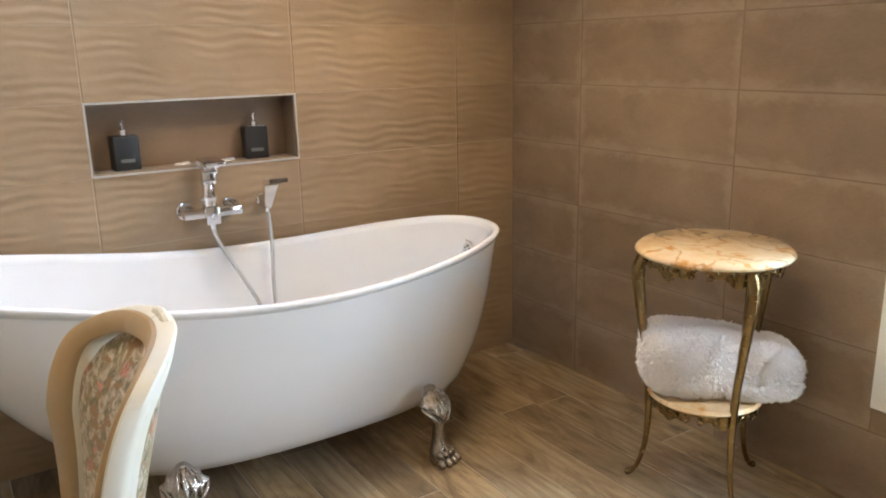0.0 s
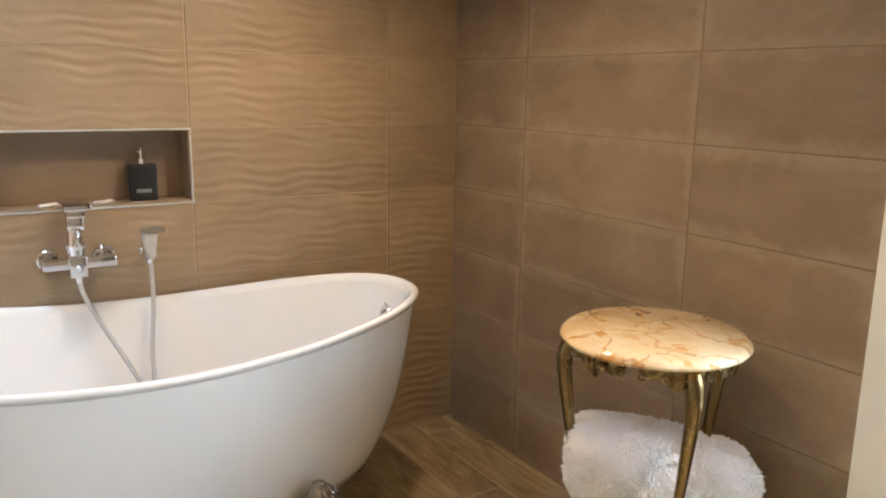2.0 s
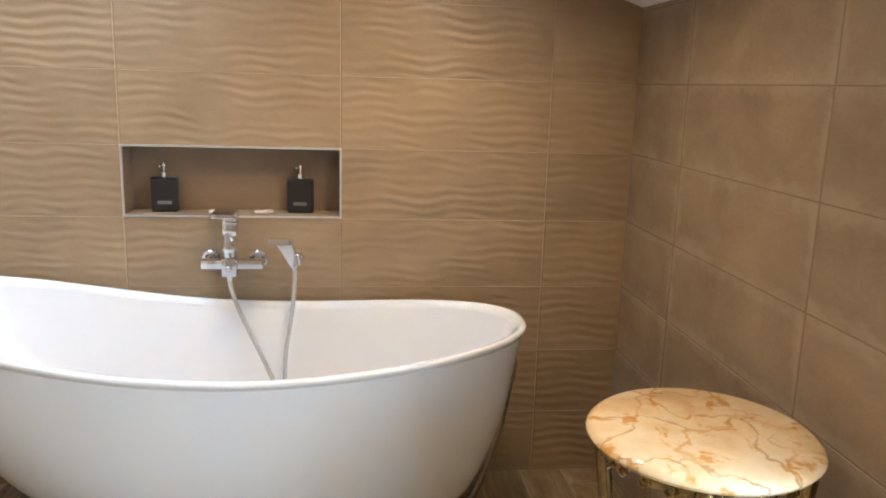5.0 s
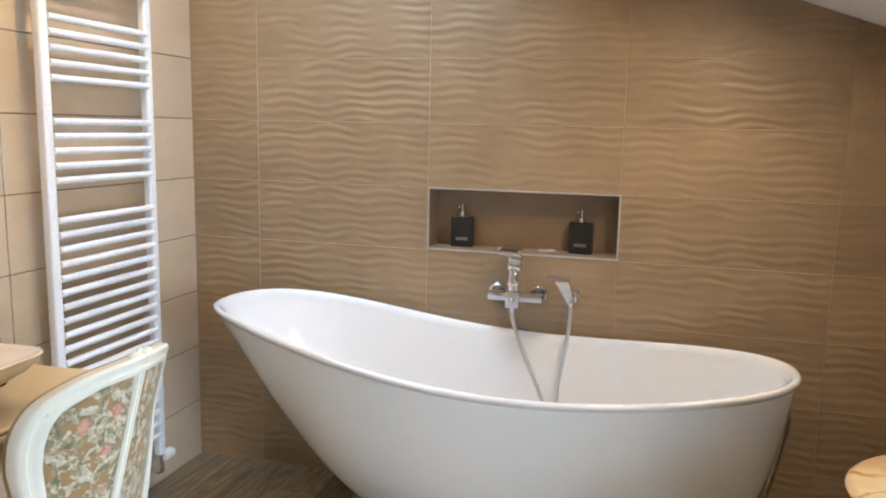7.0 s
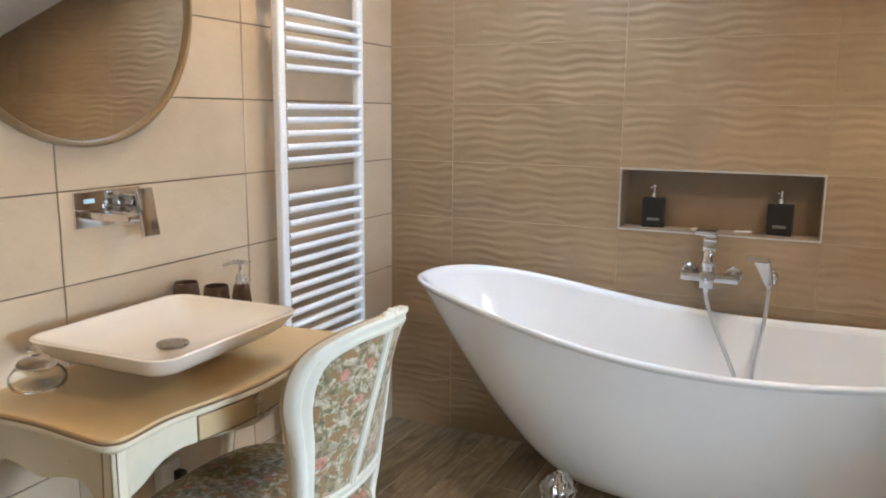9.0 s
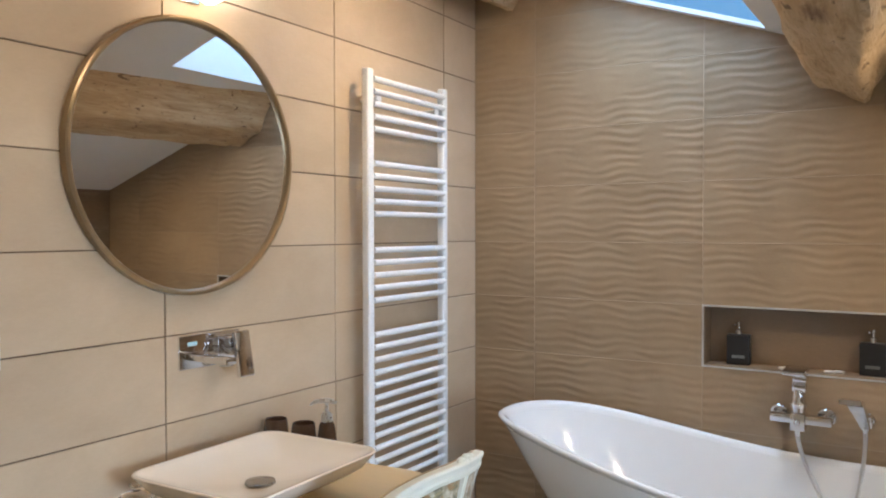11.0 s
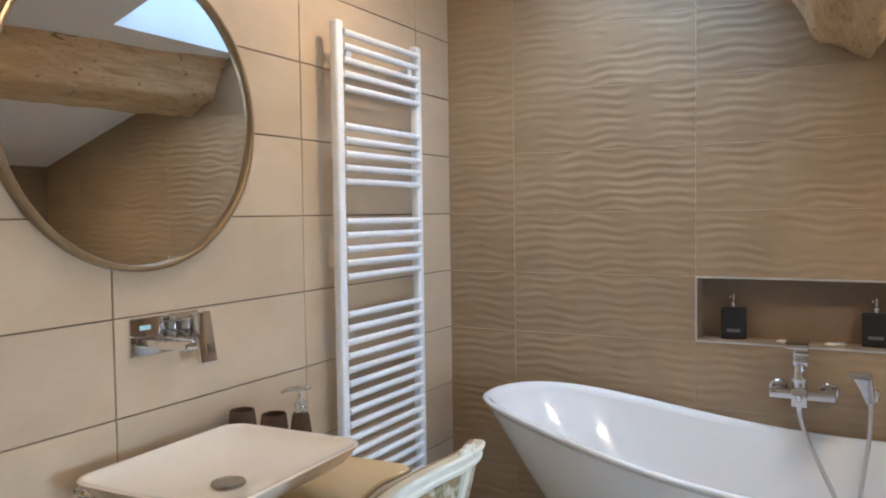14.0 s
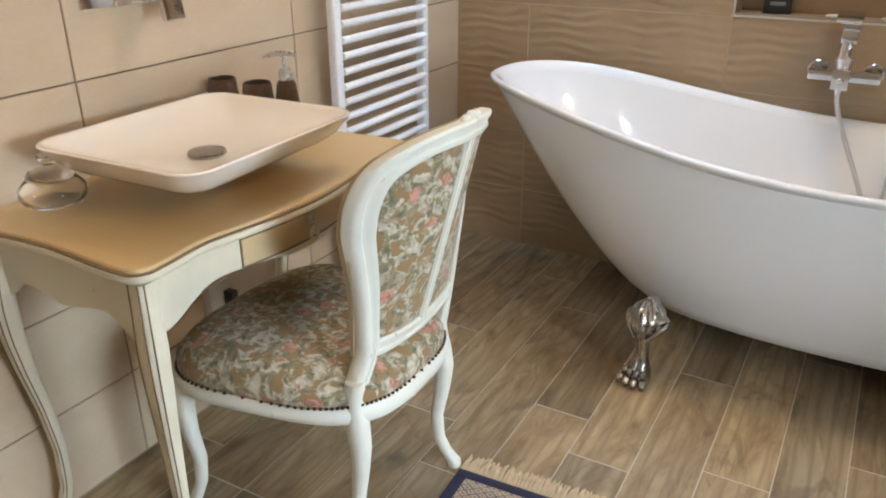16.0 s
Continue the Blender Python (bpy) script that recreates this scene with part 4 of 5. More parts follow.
for px, py, ox, oy in ((DX - 0.034, DY[0] + 0.036, 0.8, -0.7), (DX - 0.034, DY[1] - 0.036, 0.8, 0.7), (0.035, DY[0] + 0.036, 0.1, -1.4), (0.035, DY[1] - 0.036, 0.1, 1.4)):
    leg = part("leg", cabriole(px, py, ox, oy), CREAM, desk, angle=50)
    side = math.copysign(1, oy)
    for across, along in ((0.62, 1.0), (1.0, 0.62), (-0.62, 1.0)):
        part("glaze_line", tube([(px + ox * out + across * w * 0.985, py + oy * out + side * along * w * 0.985, z) for z, out, w in LEG[:9]], 0.0016, 6, 3), LINE, leg)
drawer_y = (-1.828, -1.448)
front_x = lambda y: float(np.interp(y, [p[1] for p in front], [p[0] for p in front]))
ys = np.linspace(drawer_y[0], drawer_y[1], 17)
drawer = part("drawer_front", loft([[(front_x(y) - 0.004, y, 0.692), (front_x(y) + 0.0055, y, 0.694), (front_x(y) + 0.0055, y, 0.752), (front_x(y) - 0.004, y, 0.754)] for y in ys]), DRAWER, desk, "tan drawer with a brown line round it", angle=30)
for z in (0.690, 0.7555):
    part("drawer_line", tube([(front_x(y) + 0.001, y, z) for y in ys], 0.0028, 6, 1, curved=False), LINE, drawer)
for y in drawer_y:
    part("drawer_line", tube([(front_x(y) + 0.001, y, 0.690), (front_x(y) + 0.001, y, 0.7555)], 0.0028, 6, 1, curved=False), LINE, drawer)
PULL = plain("cream_painted_metal", (0.60, 0.53, 0.38), 0.4, 0.3)
py = DC - 0.004
pull = part("drawer_pull", lathe([(0, 0), (0.012, 0), (0.010, 0.006), (0.005, 0.010), (0.007, 0.016), (0, 0.018)], 16, cap=False), PULL, drawer, "ornate ring pull", m=pose(front_x(py) + 0.005, py, 0.738, 0, 90, 0))
part("ring", tube([(0.016 + 0.016 * (1 - math.cos(a)), 0.012 * math.sin(a), 0.012) for a in [2 * math.pi * k / 14 for k in range(15)]], 0.0032, 8, 2), PULL, pull)
part("crest", tube([(-0.002, -0.012, 0.004), (-0.012, -0.006, 0.006), (-0.014, 0.006, 0.006), (-0.002, 0.012, 0.004)], 0.004, 8, 4), PULL, pull)


# ---- basin and the things beside it ----
BX, BY, BW, BL, BT = 0.288, -1.702, 0.226, 0.273, 0.930


def rrect(hx, hy, r, z, n=8):
    pts = []
    for cx, cy, a0 in ((hx - r, hy - r, 0), (-hx + r, hy - r, 90), (-hx + r, -hy + r, 180), (hx - r, -hy + r, 270)):
        for i in range(n + 1):
            a = radians(a0 + 90 * i / n)
            pts.append((cx + r * math.cos(a), cy + r * math.sin(a), z))
    return pts


basin = thing("washbasin", pose(BX, BY, DZ, 0, 0, 2), "cream rectangular vessel basin standing on the dressing table", "basin")
H = BT - DZ
part("bowl", loft([[(x - 0.025, y + 0.03, z) for x, y, z in rrect(0.034, 0.055, 0.03, 0.0)], [(x - 0.022, y + 0.028, z) for x, y, z in rrect(0.040, 0.062, 0.034, 0.022)], [(x - 0.012, y + 0.014, z) for x, y, z in rrect(0.066, 0.104, 0.045, 0.040)], rrect(0.140, 0.188, 0.055, 0.066), rrect(0.172, 0.220, 0.058, 0.077), rrect(0.199, 0.246, 0.060, 0.096), rrect(BW - 0.010, BL - 0.010, 0.062, H - 0.018), rrect(BW - 0.002, BL - 0.002, 0.064, H - 0.006), rrect(BW, BL, 0.064, H - 0.003), rrect(BW - 0.003, BL - 0.003, 0.060, H),
                   rrect(BW - 0.010, BL - 0.010, 0.056, H - 0.001), rrect(BW - 0.014, BL - 0.014, 0.054, H - 0.006), rrect(0.180, 0.230, 0.05, 0.116), rrect(0.142, 0.190, 0.06, 0.097), rrect(0.095, 0.135, 0.06, 0.083), rrect(0.03, 0.04, 0.02, 0.078)]), CERAMIC, basin, angle=60)
part("drain_cap", lathe([(0, 0.0), (0.040, 0.0), (0.042, 0.005), (0.040, 0.010), (0.018, 0.013), (0, 0.013)], 32, cap=False), plain("dark_chrome", (0.42, 0.40, 0.38), 0.18, 1.0), basin, "round chrome drain cap", m=pose(0.012, -0.012, 0.079))
SOCKET = thing("power_socket", pose(XW, -1.475, 0.335, 0, 90, 0), "white wall socket box under the dressing table", "socket")
part("box", box(-0.055, 0.055, -0.040, 0.040, 0.0, 0.032, 0.004), VENT, SOCKET)
part("plug", box(-0.022, 0.022, 0.010, 0.036, 0.031, 0.065, 0.005), BLACK, SOCKET, "black plug")

SMOKE = plain("dark_brown_glaze", (0.075, 0.042, 0.026), 0.12, vary=0.3, coat=0.3)
cup = thing("tumbler", pose(0.050, -1.398, DZ), "dark brown glazed tumbler behind the basin", "tumbler", "tumblers behind the basin")
part("cup", lathe([(0, 0), (0.044, 0.0), (0.046, 0.004), (0.044, 0.08), (0.036, 0.160), (0.034, 0.162), (0.032, 0.160), (0.039, 0.08), (0.040, 0.012), (0, 0.010)], 36, cap=False), SMOKE, cup)
copy_thing(cup, pose(0.164, -1.392, DZ))
disp = thing("soap_dispenser", pose(0.250, -1.380, DZ), "brown tapered soap dispenser with a steel pump", "dispenser")
part("body", lathe([(0, 0), (0.040, 0.0), (0.042, 0.004), (0.036, 0.08), (0.024, 0.165), (0.018, 0.175), (0, 0.175)], 32, cap=False), SMOKE, disp)
part("collar", lathe([(0.017, 0.174), (0.018, 0.176), (0.018, 0.196), (0.012, 0.204), (0, 0.204)], 20, cap=False), STEEL, disp)
part("stem", lathe([(0.006, 0.203), (0.006, 0.232), (0, 0.232)], 12, cap=False), STEEL, disp)
part("spout", tube([(0.028, 0.014, 0.236), (0.0, 0, 0.240), (-0.030, -0.016, 0.236), (-0.046, -0.024, 0.226)], [0.006, 0.008, 0.006, 0.004], 10, 5), STEEL, disp)


jar = thing("glass_jar", pose(0.070, -1.935, DZ) @ Matrix.Scale(0.9, 4), "small clear glass jar with a domed lid beside the basin", "jar")
part("jar", lathe([(0, 0.0), (0.050, 0.0), (0.068, 0.006), (0.076, 0.022), (0.074, 0.040), (0.060, 0.056), (0.048, 0.062), (0.045, 0.062), (0.057, 0.053), (0.069, 0.038), (0.070, 0.024), (0.062, 0.012), (0.045, 0.008), (0, 0.008)], 40, cap=False), GLASS, jar, "thick clear glass bowl").visible_shadow = False
part("lid", lathe([(0, 0.062), (0.052, 0.063), (0.053, 0.068), (0.046, 0.080), (0.026, 0.090), (0.012, 0.093), (0.010, 0.098), (0.021, 0.106), (0.022, 0.114), (0.012, 0.121), (0, 0.122)], 36, cap=False), GLASS, jar, "clear domed lid with a knob").visible_shadow = False


# ---- the chair ----
def tapestry():
    """Woven floral cloth: cream ground, olive leaves, small coral roses."""
    m, n, l, b = material("floral_tapestry")
    p = place(n, l)
    warp = noise_tex(n, l, 16.0, 3.0, 0.6, p)
    vec = node(n, l, "ShaderNodeVectorMath", {0: p, 1: node(n, l, "ShaderNodeVectorMath", {0: node(n, l, "ShaderNodeTexNoise", {"Vector": p, "Scale": 18.0, "Detail": 2.0}).outputs[1], 3: 0.055}, operation="SCALE").outputs[0]}, operation="ADD").outputs[0]
    leaf = noise_tex(n, l, 40.0, 3.0, 0.62, vec)
    leaf2 = noise_tex(n, l, 62.0, 2.0, 0.5, vec)
    base = ramp(n, l, leaf2, [(0.36, (0.27, 0.22, 0.145)), (0.50, (0.42, 0.365, 0.27)), (0.68, (0.56, 0.505, 0.40))])
    green = ramp(n, l, leaf2, [(0.35, (0.125, 0.115, 0.065)), (0.5, (0.20, 0.18, 0.10)), (0.66, (0.30, 0.24, 0.125))])
    f = ramp(n, l, leaf, [(0.49, (0, 0, 0)), (0.53, (1, 1, 1))])
    col = mix(n, l, f, base, green)
    brown = ramp(n, l, noise_tex(n, l, 30.0, 2.0, 0.5, vec), [(0.545, (0, 0, 0)), (0.585, (1, 1, 1))])
    col = mix(n, l, brown, col, (0.27, 0.165, 0.07))
    v = node(n, l, "ShaderNodeTexVoronoi", {"Vector": vec, "Scale": 14.0})
    rose = ramp(n, l, v.outputs[0], [(0.20, (1, 1, 1)), (0.25, (0, 0, 0))])
    petals = ramp(n, l, noise_tex(n, l, 90.0, 2.0, 0.5, vec), [(0.35, (0.33, 0.12, 0.08)), (0.62, (0.53, 0.28, 0.20))])
    col = mix(n, l, rose, col, petals)
    l.new(col, b.inputs["Base Color"])
    b.inputs["Roughness"].default_value = 0.92
    b.inputs["Sheen Weight"].default_value = 0.2
    thread = noise_tex(n, l, 420.0, 1.0, 0.5, p)
    bump(n, l, math_node(n, l, "ADD", thread, math_node(n, l, "MULTIPLY", leaf, 1.5)), 0.5, 0.0012, b)
    return m


CLOTH = tapestry()
NAIL = plain("dark_bronze_nail", (0.10, 0.065, 0.04), 0.35, 0.8)
chair = thing("dining_chair", pose(0.524, -1.615, 0, 0, 0, 0), "pale green-white painted chair with floral tapestry seat and barrel back", "chair")
SEAT_Z = 0.412


def seat_outline(grow=0.0, n=72):
    """Rounded trapezoid, wide at the front (-x), bowed all round."""
    pts = []
    for i in range(n):
        a = 2 * math.pi * i / n
        c, s = math.cos(a), math.sin(a)
        x = math.copysign(abs(c) ** 0.62, c)
        y = math.copysign(abs(s) ** 0.66, s)
        half = 0.272 - 0.048 * x
        pts.append((x * (0.272 + grow) - 0.024, y * (half + grow)))
    return pts


def seat_ring(grow, z, drop=0.0):
    return [(x, y, z + drop * (x / 0.225) ** 2) for x, y in seat_outline(grow)]


part("seat_rail", loft([seat_ring(-0.045, SEAT_Z - 0.040, -0.010), seat_ring(-0.004, SEAT_Z - 0.040, -0.010), seat_ring(0.006, SEAT_Z - 0.032, -0.007), seat_ring(0.009, SEAT_Z - 0.018), seat_ring(0.004, SEAT_Z - 0.006), seat_ring(0.0, SEAT_Z), seat_ring(-0.02, SEAT_Z)]), PALE, chair, angle=45)
seat = part("seat", loft([seat_ring(-0.002, SEAT_Z - 0.004), seat_ring(0.003, SEAT_Z + 0.012), seat_ring(0.001, SEAT_Z + 0.032), seat_ring(-0.016, SEAT_Z + 0.055), seat_ring(-0.05, SEAT_Z + 0.071), seat_ring(-0.10, SEAT_Z + 0.079), seat_ring(-0.16, SEAT_Z + 0.082), seat_ring(-0.21, SEAT_Z + 0.083)]), CLOTH, chair, "padded floral tapestry seat", angle=70)
bm = bmesh.new()
bmesh.ops.create_icosphere(bm, subdivisions=1, radius=0.0042)
nail_mesh = bpy.data.meshes.new("nail")
bm.to_mesh(nail_mesh)
bm.free()
nail_mesh.materials.append(NAIL)
for x, y in seat_outline(0.0045, 120):
    nail = new("nail", nail_mesh)
    nail.parent = seat
    nail.matrix_basis = pose(x, y, SEAT_Z + 0.004)

# back: a barrel-curved frame with an upholstered panel
def back_x(y, z):
    return 0.198 + 0.163 * (z - 0.40) / 0.6 - 1.94 * y * y * min(1.0, (z - 0.35) / 0.45)


def half_width(z):
    """Half the width of the back frame's outer outline at height z."""
    return float(np.interp(z, [0.40, 0.46, 0.52, 0.60, 0.70, 0.80, 0.88, 0.93, 0.96, 0.98], [0.192, 0.190, 0.188, 0.195, 0.207, 0.222, 0.226, 0.214, 0.185, 0.140]))


def curved_bar(path, width, depth, mat, name, parent, label="", shift=0.0):
    """A moulded bar along (y, z) points on the curved back surface."""
    pts = smooth_path([(0, y, z) for y, z in path], 7)
    rings = []
    n = len(pts)
    ws = list(np.interp(np.linspace(0, 1, n), np.linspace(0, 1, len(width)), width)) if hasattr(width, "__len__") else [width] * n
    for i, p in enumerate(pts):
        t = (pts[min(n - 1, i + 1)] - pts[max(0, i - 1)]).normalized()
        q = Vector((0, -t.z, t.y))
        ring = []
        for u, v in ((-1, -0.6), (-0.75, -1), (0.75, -1), (1, -0.6), (1, 0.6), (0.75, 1), (0.35, 1), (0.2, 0.75), (-0.2, 0.75), (-0.35, 1), (-0.75, 1), (-1, 0.6)):
            c = p + q * u * ws[i]
            ring.append((back_x(c.y, c.z) + shift + v * depth * (0.55 if v > 0 else 1.0), c.y, c.z))
        rings.append(ring)
    return part(name, loft(rings), mat, parent, label, angle=40, m=pose(0, 0.022, 0))


stile = [(0.176, 0.352), (0.170, 0.45), (0.166, 0.52), (0.172, 0.60), (0.184, 0.70), (0.199, 0.80), (0.202, 0.87), (0.186, 0.925), (0.146, 0.956), (0.09, 0.974), (0.0, 0.980)]
for sgn, nm in ((1, "stile"), (-1, "stile")):
    low = [(0.196, 0.40), (0.190, 0.44)] if sgn < 0 else [(0.158, 0.40), (0.156, 0.44)]
    curved_bar([(sgn * y, z) for y, z in low + stile[2:]], [0.022, 0.021, 0.018, 0.018, 0.019, 0.020, 0.021, 0.022, 0.022, 0.021, 0.022], 0.023, PALE, nm, chair, "chipped pale painted back frame")
# front of the back frame is darker and more tan than its rear
TAN_FRONT = painted_wood("tan_front_paint", (0.42, 0.31, 0.175), (0.26, 0.17, 0.08), 0.42, 0.6)
for sgn in (1, -1):
    curved_bar([(sgn * y, z) for y, z in stile[2:]], 0.0185, 0.009, TAN_FRONT, "front_moulding", chair, "tan moulding on the front of the back frame", shift=-0.021)
curved_bar([(-0.166, 0.535), (-0.10, 0.527), (0.0, 0.523), (0.10, 0.527), (0.166, 0.535)], 0.022, 0.020, PALE, "lower_rail", chair)
for k in (-1, 0, 1):
    part("crest_carving", tube([(back_x(0, 1.01) - 0.004 + 0.002 * k, k * 0.018 - 0.014, 0.992), (back_x(0, 1.01) - 0.008, k * 0.022, 1.006 - 0.004 * abs(k)), (back_x(0, 1.01) - 0.004, k * 0.018 + 0.014, 0.992)], 0.009, 8, 4), PALE, chair, "chipped carved crest", m=pose(0, 0.022, 0))
panel = []
for i in range(17):
    z = 0.540 + (0.966 - 0.540) * i / 16
    hw = half_width(z) - 0.034
    if i >= 13:
        hw = (half_width(0.90) - 0.040) * math.sqrt(max(0.02, 1 - ((i - 12) / 4.25) ** 2))
    row = []
    for j in range(15):
        u = -1 + 2 * j / 14
        y = u * hw
        row.append((y, z, (1 - u ** 4) * (1 - (2 * i / 16 - 1) ** 4)))
    panel.append(row)
bmp = bmesh.new()
faces = {}
for side in (-1, 1):
    vs = [[bmp.verts.new((back_x(y, z) + ((0.002 + 0.003 * puff) if side > 0 else -(0.002 + 0.040 * puff)), y, z)) for y, z, puff in row] for row in panel]
    faces[side] = vs
    for a, b in zip(vs, vs[1:]):
        for j in range(14):
            bmp.faces.new((a[j], a[j + 1], b[j + 1], b[j]))
for j in range(14):
    for i in (0, 16):
        bmp.faces.new((faces[-1][i][j], faces[-1][i][j + 1], faces[1][i][j + 1], faces[1][i][j]))
for i in range(16):
    for j in (0, 14):
        bmp.faces.new((faces[-1][i][j], faces[-1][i + 1][j], faces[1][i + 1][j], faces[1][i][j]))
part("back_cushion", bmp, CLOTH, chair, "floral tapestry back panel", angle=70, m=pose(0, 0.022, 0))
curved_bar([(0.0, 0.530), (0.0, 0.66), (0.0, 0.80), (0.0, 0.970)], 0.012, 0.021, PALE, "centre_post", chair, "painted centre post behind the back panels")


def chair_leg(x, y, ox, oy, rear=False):
    rings = []
    prof = (((0.470, 0.006, 0.0195), (0.43, 0.0, 0.0215)) if rear else ()) + ((0.405, 0.0, 0.0235), (0.36, 0.006, 0.025), (0.31, 0.012, 0.0225), (0.24, 0.008, 0.0185), (0.16, -0.002, 0.0155), (0.09, 0.002, 0.0140), (0.045, 0.016, 0.0145), (0.018, 0.030, 0.0175), (0.0, 0.032, 0.016))
    for z, out, w in prof:
        ring = []
        for i in range(14):
            a = 2 * math.pi * i / 14
            c, s = math.cos(a), math.sin(a)
            ring.append((x + ox * out + w * math.copysign(abs(c) ** 0.75, c), y + oy * out + w * math.copysign(abs(s) ** 0.75, s), z))
        rings.append(ring)
    return loft(rings)


for x, y, ox, oy in ((-0.222, -0.250, -0.8, -1.0), (-0.222, 0.250, -0.8, 1.0), (0.190, -0.172, 1.3, -0.5), (0.190, 0.179, 1.3, 0.5)):
    part("leg", chair_leg(x, y, ox, oy, x > 0), PALE, chair, angle=60)


# ---- round side table with towel ----
def onyx():
    """Cream onyx with amber and brown veins."""
    m, n, l, b = material("cream_onyx")
    p = place(n, l)
    vec = node(n, l, "ShaderNodeVectorMath", {0: p, 1: node(n, l, "ShaderNodeVectorMath", {0: node(n, l, "ShaderNodeTexNoise", {"Vector": p, "Scale": 7.0, "Detail": 4.0}).outputs[1], 3: 0.26}, operation="SCALE").outputs[0]}, operation="ADD").outputs[0]
    cloud = noise_tex(n, l, 6.0, 5.0, 0.6, vec)
    col = ramp(n, l, cloud, [(0.32, (0.62, 0.40, 0.19)), (0.5, (0.74, 0.55, 0.32)), (0.7, (0.78, 0.64, 0.43))])
    v = node(n, l, "ShaderNodeTexVoronoi", {"Vector": vec, "Scale": 5.5}, feature="DISTANCE_TO_EDGE").outputs[0]
    wide = noise_tex(n, l, 9.0, 2.0, 0.5, p)
    vein = node(n, l, "ShaderNodeMapRange", {0: math_node(n, l, "ADD", v, math_node(n, l, "MULTIPLY", wide, -0.05)), 1: -0.02, 2: 0.012, 3: 0.85, 4: 0.0}).outputs[0]
    vein = math_node(n, l, "MULTIPLY", vein, node(n, l, "ShaderNodeMapRange", {0: noise_tex(n, l, 4.0, 2.0, 0.5, p), 1: 0.44, 2: 0.56, 3: 0.0, 4: 1.0}).outputs[0])
    tint = ramp(n, l, noise_tex(n, l, 10.0, 2.0, 0.5, p), [(0.4, (0.30, 0.17, 0.075)), (0.6, (0.58, 0.27, 0.06))])
    patch = ramp(n, l, noise_tex(n, l, 13.0, 3.0, 0.6, vec), [(0.60, (0, 0, 0)), (0.67, (0.85, 0.85, 0.85))])
    col = mix(n, l, patch, col, (0.60, 0.27, 0.05))
    l.new(mix(n, l, vein, col, tint), b.inputs["Base Color"])
    b.inputs["Roughness"].default_value = 0.14
    b.inputs["Coat Weight"].default_value = 0.3
    return m


ONYX = onyx()
BRASS = plain("aged_brass", (0.26, 0.18, 0.08), 0.22, 1.0, 0.10, 9, relief=0.02, relief_scale=40)
TX, TY, TZ, TR = 2.572, -1.366, 0.812, 0.236
table = thing("side_table", pose(TX, TY, 0), "round brass side table with a veined onyx top beside the tub", "table")
part("table_top", lathe([(0, TZ - 0.026), (TR - 0.018, TZ - 0.026), (TR - 0.004, TZ - 0.022), (TR, TZ - 0.015), (TR - 0.003, TZ - 0.008), (TR - 0.010, TZ - 0.003), (TR - 0.016, TZ), (0, TZ)], 72, cap=False), ONYX, table, "polished cream onyx top with amber veins", angle=35)
SHELF_Z, SHELF_R = 0.335, 0.178
part("shelf", lathe([(0, SHELF_Z - 0.020), (SHELF_R - 0.01, SHELF_Z - 0.020), (SHELF_R, SHELF_Z - 0.012), (SHELF_R - 0.006, SHELF_Z), (0, SHELF_Z)], 56, cap=False), ONYX, table, "lower onyx shelf", angle=35)


def pierced_apron(radius, top, tall, lobes, parent):
    """A pierced, scalloped brass gallery under a round top."""
    n = 144
    rings = []
    for i in range(n + 1):
        a = 2 * math.pi * i / n
        low = top - tall * (0.55 + 0.30 * math.cos(lobes * a) + 0.13 * math.cos(3 * lobes * a + 0.6))
        c, s = math.cos(a), math.sin(a)
        k = radius + 0.004 * math.sin(5 * lobes * a)
        rings.append([(k * c, k * s, top), ((k + 0.005) * c, (k + 0.005) * s, (top + low) / 2), (k * c, k * s, low), ((k - 0.007) * c, (k - 0.007) * s, low), ((k - 0.007) * c, (k - 0.007) * s, top)])
    g = part("gallery", loft(rings, cap=False), BRASS, parent, "cast pierced brass gallery", angle=50)
    for i in range(lobes * 4):
        a = 2 * math.pi * i / (lobes * 4) + 0.1
        c, s = math.cos(a), math.sin(a)
        k = radius + 0.006
        loop = [Vector((k * c - s * 0.013 * math.cos(u) * (1 - u / 14), k * s + c * 0.013 * math.cos(u) * (1 - u / 14), top - tall * 0.42 + 0.013 * math.sin(u) * (1 - u / 14))) for u in [0.7 * q for q in range(13)]]
        part("scroll", tube(loop, 0.0028, 6, 2), BRASS, g)


pierced_apron(TR - 0.038, TZ - 0.026, 0.062, 6, table)
pierced_apron(SHELF_R - 0.016, SHELF_Z - 0.020, 0.050, 6, table)


